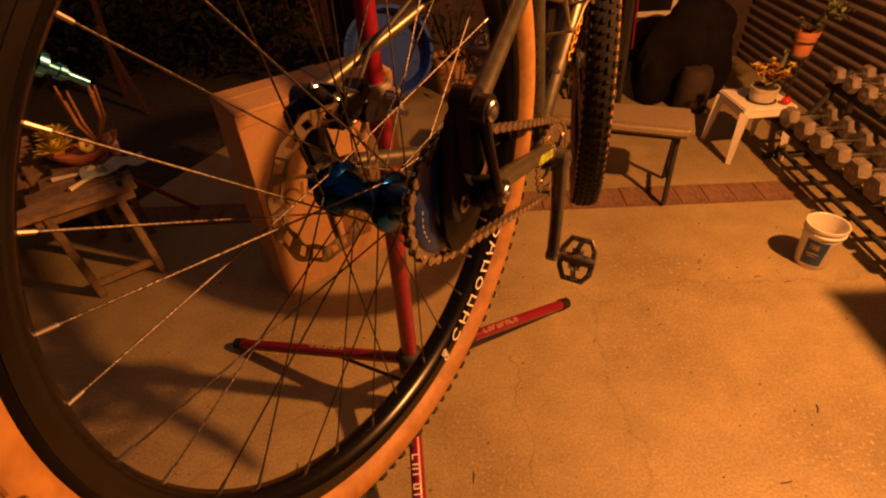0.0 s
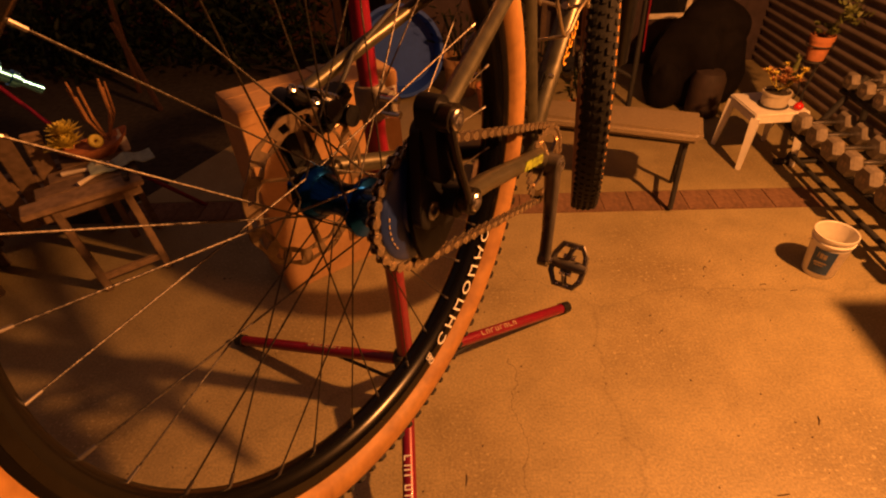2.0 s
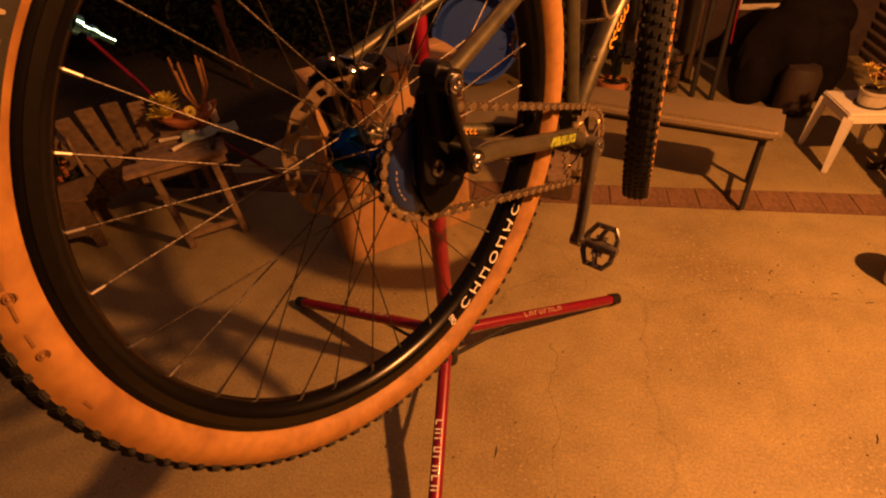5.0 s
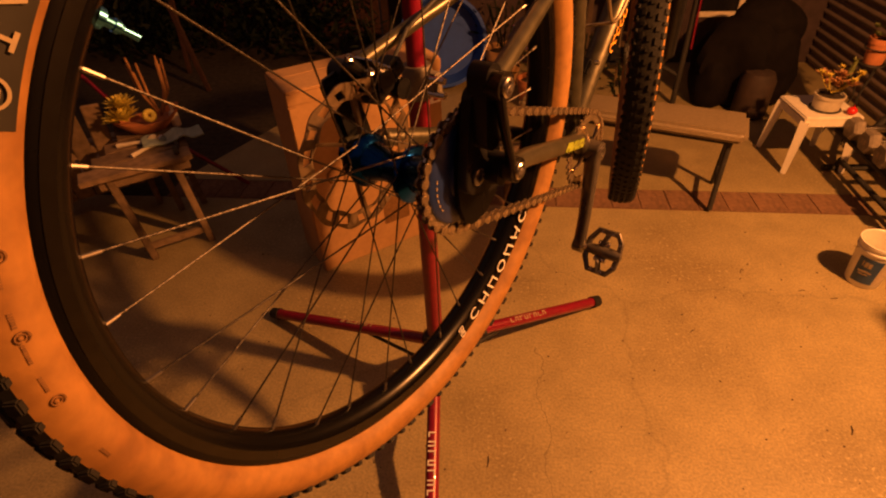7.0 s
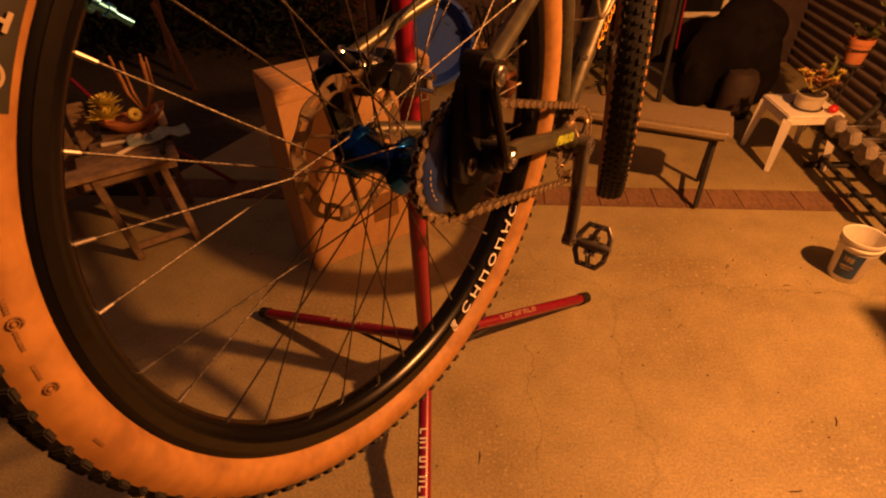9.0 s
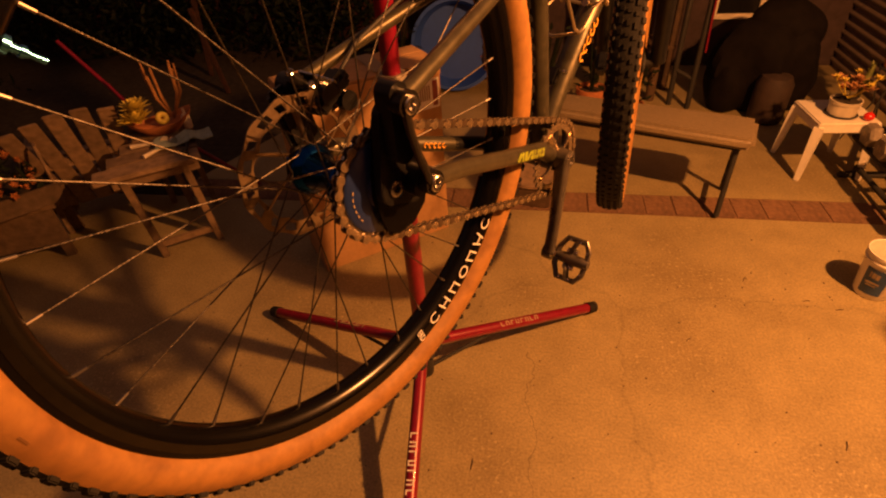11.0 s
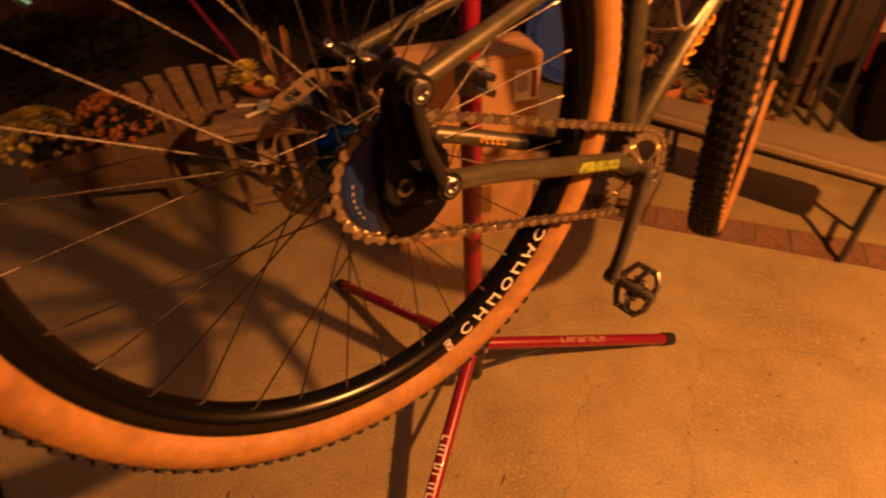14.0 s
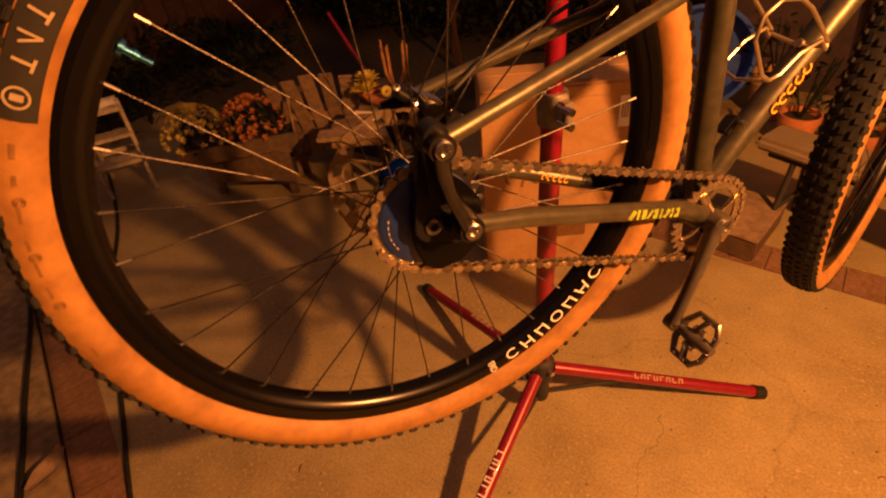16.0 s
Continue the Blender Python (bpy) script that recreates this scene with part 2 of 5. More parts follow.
def tube(bm, pts, r, seg=10, closed=False, radii=None, squash=1.0):
    """A swept tube through points."""
    pts = [Vector(p) for p in pts]
    n = len(pts)
    rings, side = [], None
    for i, p in enumerate(pts):
        a = pts[(i - 1) % n] if closed or i else p
        b = pts[(i + 1) % n] if closed or i < n - 1 else p
        d = (b - a).normalized()
        if side is None:
            side = d.orthogonal().normalized()
        side = (side - d * side.dot(d)).normalized()
        up = d.cross(side)
        rr = radii[i] if radii else r
        rings.append([bm.verts.new(p + (side * math.cos(t) + up * math.sin(t) * squash) * rr) for t in (2 * math.pi * k / seg for k in range(seg))])
    for i in range(n if closed else n - 1):
        A, Bq = rings[i], rings[(i + 1) % n]
        for k in range(seg):
            bm.faces.new((A[k], A[(k + 1) % seg], Bq[(k + 1) % seg], Bq[k]))
    if not closed:
        bm.faces.new(rings[0])
        bm.faces.new(rings[-1])
    return bm


def spin(bm, profile, seg=96, m=Matrix(), closed=True, start=0.0, end=2 * math.pi):
    """Turns a profile of (radius, height) about z."""
    full = abs(end - start - 2 * math.pi) < 1e-6
    steps = seg if full else seg + 1
    rings = [[bm.verts.new(m @ Vector((r * math.cos(a), r * math.sin(a), h))) for r, h in profile] for a in (start + (end - start) * i / seg for i in range(steps))]
    k = len(profile)
    for i in range(seg):
        A, Bq = rings[i], rings[(i + 1) % steps]
        for j in range(k if closed else k - 1):
            bm.faces.new((A[j], A[(j + 1) % k], Bq[(j + 1) % k], Bq[j]))
    return bm


def lathe(bm, profile, seg=32, m=Matrix()):
    return spin(bm, profile, seg, m, closed=False)


def leaf(bm, m, length, width, curl=0.3):
    """A pointed leaf along +x with a folded middle."""
    ts = (0.0, 0.3, 0.65, 1.0)
    ws = (0.25, 1.0, 0.75, 0.0)
    rows = []
    for t, w in zip(ts, ws):
        z = curl * length * t * t
        rows.append([bm.verts.new(m @ Vector((length * t, s * width * w / 2, z + (0.12 * width if s else 0)))) for s in ((-1, 0, 1) if w else (0,))])
    for a, b in zip(rows, rows[1:]):
        if len(b) == 3:
            bm.faces.new((a[0], a[1], b[1], b[0]))
            bm.faces.new((a[1], a[2], b[2], b[1]))
        else:
            bm.faces.new((a[0], a[1], b[0]))
            bm.faces.new((a[1], a[2], b[0]))


def rosette(bm, at, size, leaves=26, seed=0):
    rng = random.Random(seed)
    for i in range(leaves):
        a = i * 2.39996
        tilt = 75 - 70 * (i / leaves) ** 0.8
        m = Matrix.Translation(at) @ pose(0, 0, 0, 0, 0, math.degrees(a)) @ pose(0, 0, 0, 0, -tilt + rng.uniform(-6, 6), 0)
        leaf(bm, m, size * (0.55 + 0.45 * i / leaves), size * 0.38, 0.15)


def bars(bm, m, total, height, count, seed=0, thick=0.0006):
    """A row of plain bars that stands for lettering, along x in the plane xy."""
    rng = random.Random(seed)
    step = total / count
    for i in range(count):
        w = step * rng.uniform(0.45, 0.75)
        box(bm, (w, height, thick), m @ T((i + 0.5) * step - total / 2, 0, 0))


def lettering(text, size, name, mat, parent, m, depth=0.0004):
    cu = bpy.data.curves.new(name, "FONT")
    cu.body, cu.size, cu.extrude, cu.align_x, cu.align_y, cu.resolution_u = text, size, depth, "CENTER", "CENTER", 2
    tmp = bpy.data.objects.new(name, cu)
    scene.collection.objects.link(tmp)
    dg = bpy.context.evaluated_depsgraph_get()
    me = bpy.data.meshes.new_from_object(tmp.evaluated_get(dg))
    bpy.data.objects.remove(tmp)
    bpy.data.curves.remove(cu)
    me.materials.clear()
    me.materials.append(mat)
    ob = new(name, me)
    ob.parent, ob.matrix_basis = parent, m
    return ob


def prism(bm, pts, z0, z1):
    lo = [bm.verts.new((x, y, z0)) for x, y in pts]
    hi = [bm.verts.new((x, y, z1)) for x, y in pts]
    bm.faces.new(hi)
    bm.faces.new(lo[::-1])
    for i in range(len(pts)):
        j = (i + 1) % len(pts)
        bm.faces.new((lo[i], lo[j], hi[j], hi[i]))


# ---- ground and walls ----
bm = bmesh.new()
bmesh.ops.create_grid(bm, x_segments=2, y_segments=2, size=60, matrix=T(0, 0, -0.03))
tagged(finish(bm, "ground", SOIL), "dark garden soil around the patio at night", "ground", kind="structure")

bm = bmesh.new()
prism(bm, [(-3.3, 0.82), (-2.6, 0.61), (0.9, -0.44), (2.6, -0.95), (3.82, -0.95), (3.82, 1.777), (-3.3, 1.777)], -0.12, 0.0)
tagged(finish(bm, "floor", CONCRETE), "stained cracked concrete patio slab in orange lamplight", "floor", kind="structure")
bm = bmesh.new()
prism(bm, [(-1.43, 1.929), (1.46, 1.924), (1.46, 1.777), (3.82, 1.777), (3.82, 3.9), (-0.6, 3.9), (-0.92, 3.02), (-1.18, 2.46)], -0.12, 0.0)
tagged(finish(bm, "floor_back", CONCRETE), "second concrete patio slab behind a brick strip", "floor", kind="structure")
bm = bmesh.new()
prism(bm, [(-2.9, 0.56), (0.9, -0.57), (2.6, -1.0), (2.6, -2.8), (-4.2, -2.8), (-4.2, 0.6)], -0.10, -0.004)
tagged(finish(bm, "path", EARTH), "packed brown earth beside the patio", "ground", kind="structure")


# ---- the bicycle ----
C0 = Vector((-0.073, 0.431, 0.959))
FW = Vector((0.520, 0.854, 0.0)).normalized()
RT = Vector((0.854, -0.519, 0.045)).normalized()
UPB = RT.cross(FW).normalized()
BIKE = Matrix((( FW.x, -RT.x, UPB.x, C0.x), (FW.y, -RT.y, UPB.y, C0.y), (FW.z, -RT.z, UPB.z, C0.z), (0, 0, 0, 1)))
bike = thing("bicycle", "olive steel single-speed mountain bike with tan-wall tyres in a stand", "bicycle", at=BIKE)
MID = -0.018


def P(f, l, u):
    return Vector((f, -l, u))


SIDE = pose(0, 0, 0, 90, 0, 0)   # local z to the drive side


def wheel(name, label, m, front):
    w = new(name)
    w.parent, w.matrix_basis = bike, m
    tagged(w, label)
    # profile heights are sideways; positive is the drive side
    bm = bmesh.new()
    prof = [(0.3175, 0.0165), (0.322, 0.024), (0.330, 0.029), (0.338, 0.0305), (0.346, 0.0290), (0.3525, 0.0262), (0.3525, 0.0242), (0.338, 0.027), (0.322, 0.02)]
    spin(bm, prof, 144)
    part("sidewall", bm, TAN, w, "tan rubber sidewall with faint scuffs")
    bm = bmesh.new()
    spin(bm, [(r, -h) for r, h in prof], 144)
    part("sidewall", bm, TAN, w, "tan rubber sidewall with faint scuffs")
    bm = bmesh.new()
    spin(bm, [(0.3520, 0.0268), (0.3580, 0.0225), (0.3610, 0.0115), (0.3620, 0.0), (0.3610, -0.0115), (0.3580, -0.0225), (0.3520, -0.0268), (0.347, 0)], 144)
    rows = [(0.3545, 0.0245, 42, 0.0095, 0.0095, 112, 0.0), (0.3545, -0.0245, -42, 0.0095, 0.0095, 112, 0.5),
            (0.3590, 0.0130, 16, 0.0085, 0.0115, 112, 0.5), (0.3590, -0.0130, -16, 0.0085, 0.0115, 112, 0.0), (0.3603, 0.0, 0, 0.0085, 0.010, 112, 0.25)]
    for r, h, tip, wd, ln, cnt, ph in rows:
        for i in range(cnt):
            a = 360 * (i + ph) / cnt
            mm = pose(0, 0, 0, 0, 0, a) @ T(r, 0, h) @ pose(0, 0, 0, 0, -tip, 0)
            box(bm, (0.0075, ln * (1.2 if i % 2 else 0.8), wd * (1 if i % 2 else 1.12)), mm, 0.0012)
    part("tread", bm, RUBBER, w, "knobbly black rubber tread")
    bm = bmesh.new()
    spin(bm, [(0.3185, 0.0155), (0.3185, 0.018), (0.3155, 0.0188), (0.304, 0.0172), (0.2965, 0.0125), (0.2915, 0.005), (0.2912, -0.005), (0.2965, -0.0125), (0.304, -0.0172), (0.3155, -0.0188), (0.3185, -0.018), (0.3185, -0.0155)], 160)
    part("rim", bm, RIM, w, "glossy black rim")
    # paler ring over the black rim in place of the lamp's reflection
    bm = bmesh.new()
    spin(bm, [(0.3120, 0.0187), (0.3035, 0.0172), (0.3035, 0.0175), (0.3120, 0.0190)], 144)
    part("rim_stripe", bm, RIM_GREY, w, "grey band along the rim standing for the lamp's sheen")
    # hub and spokes
    bm = bmesh.new()
    lathe(bm, [(0.0, -0.070), (0.010, -0.070), (0.013, -0.038), (0.0285, -0.036), (0.0295, -0.033), (0.0285, -0.030), (0.0215, -0.025), (0.0165, -0.006), (0.0165, 0.004), (0.0225, 0.022), (0.0290, 0.026), (0.0300, 0.029), (0.0290, 0.032), (0.018, 0.036), (0.015, 0.066), (0.0, 0.066)], 40)
    part("hub", bm, MATT if front else TEAL_HUB, w, "plain black hub" if front else "dark teal anodised hub")
    phase = 8.0
    for i in range(32):
        s = -1 if i % 2 else 1
        lead = -1 if (i // 2) % 2 else 1
        ar = radians(360 * i / 32 + phase)
        ah = ar + lead * radians(62)
        h = Vector((0.0265 * math.cos(ah), 0.0265 * math.sin(ah), s * 0.0315))
        e = Vector((0.2935 * math.cos(ar), 0.2935 * math.sin(ar), s * 0.003))
        d = (e - h).normalized()
        bm = bmesh.new()
        rod(bm, h, e - d * 0.012, 0.00092, seg=6)
        sp = part("spoke", bm, SPOKE, w)
        bm = bmesh.new()
        rod(bm, e - d * 0.014, e, 0.0016, 0.0019, seg=8)
        part("nipple", bm, NIPPLE, sp, "bright spoke nipple")
    # brake rotor on the far side: a slotted ring on curved arms
    rt = new("brake_rotor")
    rt.parent = w
    tagged(rt, "slotted heat-browned steel brake rotor")
    bm = bmesh.new()
    steps, levels = 180, (0.0632, 0.0672, 0.0715, 0.0765, 0.0812)
    grid = []
    for k, r in enumerate(levels):
        ring = []
        for i in range(steps):
            a = 2 * math.pi * i / steps + 0.022 * k
            wave = 0.0016 * math.sin(12 * a) if k in (0, 4) else 0.0
            ring.append(bm.verts.new(((r + wave) * math.cos(a), (r + wave) * math.sin(a), -0.0471)))
        grid.append(ring)
    for k in range(4):
        for i in range(steps):
            if k in (1, 2) and i % 10 > (3 if (i // 10) % 2 else 5):
                continue
            j = (i + 1) % steps
            bm.faces.new((grid[k][i], grid[k][j], grid[k + 1][j], grid[k + 1][i]))
    up = bmesh.ops.extrude_face_region(bm, geom=bm.faces[:])
    bmesh.ops.translate(bm, vec=(0, 0, -0.0018), verts=[v for v in up["geom"] if isinstance(v, bmesh.types.BMVert)])
    part("braking_ring", bm, ROTOR, rt)
    for i in range(6):
        a = 2 * math.pi * i / 6
        bm = bmesh.new()
        tube(bm, [(0.020 * math.cos(a), 0.020 * math.sin(a), -0.048), (0.044 * math.cos(a + 0.34), 0.044 * math.sin(a + 0.34), -0.048), (0.065 * math.cos(a + 0.44), 0.065 * math.sin(a + 0.44), -0.048)], 0.0036, 6, squash=0.35)
        part("rotor_arm", bm, ROTOR, rt)
    bm = bmesh.new()
    spin(bm, [(0.024, -0.0470), (0.024, -0.0490), (0.017, -0.0490), (0.017, -0.0470)], 36)
    part("rotor_carrier", bm, MATT, rt, "black rotor carrier")
    return w


rear = wheel("rear_wheel", "rear wheel with tan-wall tyre and black rim", T(*P(0, MID, 0)) @ SIDE, False)


def on_side(angle, radius, height, turn=0.0):
    """A pose on the drive side of the wheel: x along the tread, y outward, z to the side."""
    a = radians(angle)
    x, y = Vector((-math.sin(a), math.cos(a), 0)), Vector((math.cos(a), math.sin(a), 0))
    # seen from the drive side the angle grows against the clock
    return Matrix.Translation(Vector((radius * math.cos(a), radius * math.sin(a), height))) @ Matrix(((x.x, -y.x, 0, 0), (x.y, -y.y, 0, 0), (0, 0, 1, 0), (0, 0, 0, 1))) @ pose(0, 0, 0, 0, 0, turn)


# rim marks: seven white shapes and three letters
bm = bmesh.new()
for i in range(7):
    a = -69.8 + 5.15 * i
    m = on_side(a, 0.3045, 0.0180) @ pose(0, 0, 0, -9, 0, 0) @ Matrix.Diagonal((1.42, 1.38, 1, 1))
    if i in (0, 6):
        spin(bm, [(0.0062, 0), (0.0047, 0), (0.0047, 0.0006), (0.0062, 0.0006)], 14, m @ Matrix.Diagonal((1.15, 1, 1, 1)), start=0.8, end=5.6)
    elif i == 3:
        spin(bm, [(0.0062, 0), (0.0047, 0), (0.0047, 0.0006), (0.0062, 0.0006)], 16, m @ Matrix.Diagonal((1.15, 1, 1, 1)))
    else:
        for dx, t in ((-0.0055, 12), (0.0045, -12 if i == 5 else 8)):
            box(bm, (0.0019, 0.0125, 0.0007), m @ T(dx, 0, 0) @ pose(0, 0, 0, 0, 0, t))
        box(bm, (0.0095, 0.0016, 0.0007), m @ T(-0.0005, 0.0045 if i in (2, 4) else -0.0008, 0))
part("rim_decal", bm, WHITE_INK, rear, "row of plain white shapes printed on the rim")
lettering("ERD", 0.0108, "rim_letters", WHITE_INK, rear, on_side(-76.4, 0.3065, 0.0184) @ pose(0, 0, 0, -9, 0, 0) @ pose(0, 0, 0, 0, 0, -90) @ Matrix.Diagonal((0.95, 1.35, 1, 1)))
# tyre patch with pale shapes, and small dark marks
bm = bmesh.new()
spin(bm, [(0.3245, 0.0262), (0.332, 0.0302), (0.340, 0.0310), (0.350, 0.0288), (0.350, 0.0283), (0.340, 0.0303), (0.332, 0.0296), (0.3245, 0.0255)], 24, start=radians(118), end=radians(150))
part("tyre_patch", bm, PATCH, rear, "black printed patch on the sidewall")
bm = bmesh.new()
spin(bm, [(0.0085, 0), (0.0068, 0), (0.0068, 0.0006), (0.0085, 0.0006)], 24, on_side(147, 0.3375, 0.0312))
part("patch_ring", bm, PALE_INK, rear, "pale printed ring on the tyre patch")
part("patch_emblem", box(bmesh.new(), (0.005, 0.008, 0.0006), on_side(147, 0.3375, 0.0312)), PALE_INK, rear)
for i in range(7):
    m = on_side(142.5 - 3.1 * i, 0.3375, 0.0314) @ pose(0, 0, 0, 0, 0, 14 if i % 2 else -6)
    bm = bmesh.new()
    if i % 2 == 0:
        prism(bm, [(-0.005, 0.007), (0.005, 0.007), (0.005, 0.0048), (0.0011, 0.0048), (0.0011, -0.007), (-0.0011, -0.007), (-0.0011, 0.0048), (-0.005, 0.0048)], 0, 0.0006)
    else:
        prism(bm, [(-0.005, -0.007), (-0.001, 0.007), (0.001, 0.007), (0.005, -0.007), (0.003, -0.007), (0.0, 0.004), (-0.003, -0.007)], 0, 0.0006)
    bm.transform(m)
    part("patch_mark", bm, PALE_INK, rear, "pale plain shape on the tyre patch")
for a, count, tall in ((154.0, 7, 0.0052), (158.0, 5, 0.0045), (163.0, 8, 0.0030), (167.5, 6, 0.0034), (171.5, 8, 0.0028), (175.5, 7, 0.0028), (188.0, 6, 0.0030)):
    bm = bmesh.new()
    bars(bm, on_side(a, 0.3385, 0.0306), 0.0018 * count, tall * 0.7, count, int(a))
    tagged(part("tyre_print", bm, DARK_INK, rear, "row of small dark printed marks"), kind="stuff")
for a in (161.0, 169.5, 178.0):
    for r in (0.0042, 0.0023):
        bm = bmesh.new()
        spin(bm, [(r, 0), (r - 0.0008, 0), (r - 0.0008, 0.0005), (r, 0.0005)], 16, on_side(a, 0.3368, 0.0307), start=0.3, end=5.9)
        part("print_ring", bm, DARK_INK, rear)
# valve
bm = bmesh.new()
for r0, r1, q0, q1 in ((0.2915, 0.2875, 0.0066, 0.0066), (0.2875, 0.276, 0.0034, 0.0032), (0.281, 0.278, 0.0044, 0.0044), (0.276, 0.266, 0.0022, 0.0026)):
    rod(bm, on_side(137, r0, 0).translation, on_side(137, r1, 0).translation, q0, q1, 12)
part("valve", bm, TEAL, rear, "teal anodised valve stem")
# front wheel, steered a little to the left
FHUB = P(0.97, -0.105, -0.178)
STEER = 20.5
front = wheel("front_wheel", "front wheel with tan-wall tyre and black rim", Matrix.Translation(FHUB) @ pose(0, 0, 0, 0, 0, STEER) @ SIDE, True)
BB = P(0.418, MID, -0.158)

# frame tubes
fr = new("frame")
fr.parent = bike
tagged(fr, "olive metallic steel frame")
bm = bmesh.new()
rod(bm, BB, P(0.385, MID, 0.36), 0.0175, 0.016, 20)
part("seat_tube", bm, FRAME, fr)
bm = bmesh.new()
tube(bm, [P(0.425, MID, -0.130), P(0.475, MID, -0.062), P(0.60, MID, 0.075), P(0.93, MID, 0.42)], 0.018, 18, radii=[0.0165, 0.0175, 0.0185, 0.02])
part("down_tube", bm, FRAME, fr)
bm = bmesh.new()
rod(bm, P(0.385, MID, 0.32), P(0.90, MID, 0.50), 0.016, 0.017, 18)
part("top_tube", bm, FRAME, fr)
bm = bmesh.new()
rod(bm, P(0.945, MID, 0.38), P(0.905, MID, 0.52), 0.023, 0.023, 20)
part("head_tube", bm, FRAME, fr)
bm = bmesh.new()
rod(bm, BB + Vector((0, 0.037, 0)), BB - Vector((0, 0.037, 0)), 0.022, seg=28)
part("bottom_bracket", bm, BLACK, fr, "black bottom bracket shell")
# stays
bm = bmesh.new()
tube(bm, [P(0.010, 0.112, 0.030), P(0.08, 0.094, 0.004), P(0.20, 0.064, -0.048), P(0.335, 0.036, -0.102), P(0.400, 0.012, -0.146)], 0.012, 16, radii=[0.0085, 0.0098, 0.0106, 0.0118, 0.0122], squash=1.1)
part("chainstay", bm, FRAME, fr)
bm = bmesh.new()
tube(bm, [P(0.010, -0.100, -0.002), P(0.07, -0.095, -0.014), P(0.16, -0.082, -0.046), P(0.255, -0.066, -0.083)], 0.0110, 16)
part("chainstay", bm, FRAME, fr)
bm = bmesh.new()
tube(bm, [P(0.250, -0.067, -0.081), P(0.30, -0.062, -0.10), P(0.36, -0.05, -0.125), P(0.40, -0.04, -0.152)], 0.0115, 12)
part("yoke", bm, BLACK, fr, "black chainstay yoke")
bm = bmesh.new()
tube(bm, [P(-0.006, 0.112, 0.114), P(0.09, 0.087, 0.128), P(0.272, 0.040, 0.156), P(0.39, 0.008, 0.180)], 0.0080, 14)
part("seatstay", bm, FRAME, fr)
bm = bmesh.new()
tube(bm, [P(0.035, -0.104, 0.074), P(0.12, -0.096, 0.094), P(0.272, -0.076, 0.130), P(0.38, -0.04, 0.19)], 0.0082, 14)
part("seatstay", bm, FRAME, fr)
# stay lettering as plain bars
bm = bmesh.new()
d = (P(0.335, 0.036, -0.102) - P(0.20, 0.064, -0.048)).normalized()
for i in range(9):
    p0 = P(0.228, 0.0582, -0.0592) + d * 0.0118 * i
    m = T(*(p0 + Vector((0.0, -0.0114, 0.0012)))) @ pose(0, 0, 0, 90, 21, 0) @ pose(0, 0, 0, 0, 0, 12 if i % 3 else -20)
    box(bm, (0.0036 if i % 2 else 0.0066, 0.0120, 0.0016), m)
part("stay_decal", bm, GREEN_INK, fr, "scuffed yellow-green plain shapes on the stay")
bm = bmesh.new()
d = (P(0.255, -0.066, -0.083) - P(0.16, -0.082, -0.046)).normalized()
for i in range(5):
    p0 = P(0.195, -0.0762, -0.0598) + d * 0.0085 * i
    spin(bm, [(0.0040, 0), (0.0027, 0), (0.0027, 0.0012), (0.0040, 0.0012)], 12, T(*(p0 + Vector((0, -0.0108, 0.0005)))) @ pose(0, 0, 0, 90, 21, 0), start=0.4 * i, end=4.4 + 0.4 * i)
part("stay_mark", bm, ORANGE_INK, fr, "small orange plain shapes on the stay")
bm = bmesh.new()
d = (P(0.60, MID, 0.075) - P(0.475, MID, -0.062)).normalized()
for i in range(5):
    p0 = P(0.512, MID, -0.022) + d * 0.0150 * i + Vector((0.0, -0.0186, 0.0))
    spin(bm, [(0.0076, 0), (0.0050, 0), (0.0050, 0.0014), (0.0076, 0.0014)], 14, T(*p0) @ pose(0, 0, 0, 90, -48, 0), start=0.5 * i, end=4.6 + 0.5 * i)
part("tube_decal", bm, ORANGE_INK, fr, "large orange plain shapes on the down tube")

# drive-side dropout, rocker link, bolts
AX, PU, PL = (-0.020, 0.034), (-0.012, 0.113), (0.006, 0.034)


def plate(bm, a, b, r1, r2, l0, l1):
    """A plate between two round ends, seen from the side."""
    ang = math.atan2(b[1] - a[1], b[0] - a[0])
    rim0 = []
    for k in range(15):
        t = ang + math.pi / 2 + math.pi * k / 14
        rim0.append((a[0] + r1 * math.cos(t), a[1] + r1 * math.sin(t)))
    for k in range(15):
        t = ang - math.pi / 2 + math.pi * k / 14
        rim0.append((b[0] + r2 * math.cos(t), b[1] + r2 * math.sin(t)))
    lo = [bm.verts.new(P(f, l0, u)) for f, u in rim0]
    hi = [bm.verts.new(P(f, l1, u)) for f, u in rim0]
    bm.faces.new(lo)
    bm.faces.new(hi[::-1])
    for k in range(len(rim0)):
        q = (k + 1) % len(rim0)
        bm.faces.new((lo[k], hi[k], hi[q], lo[q]))


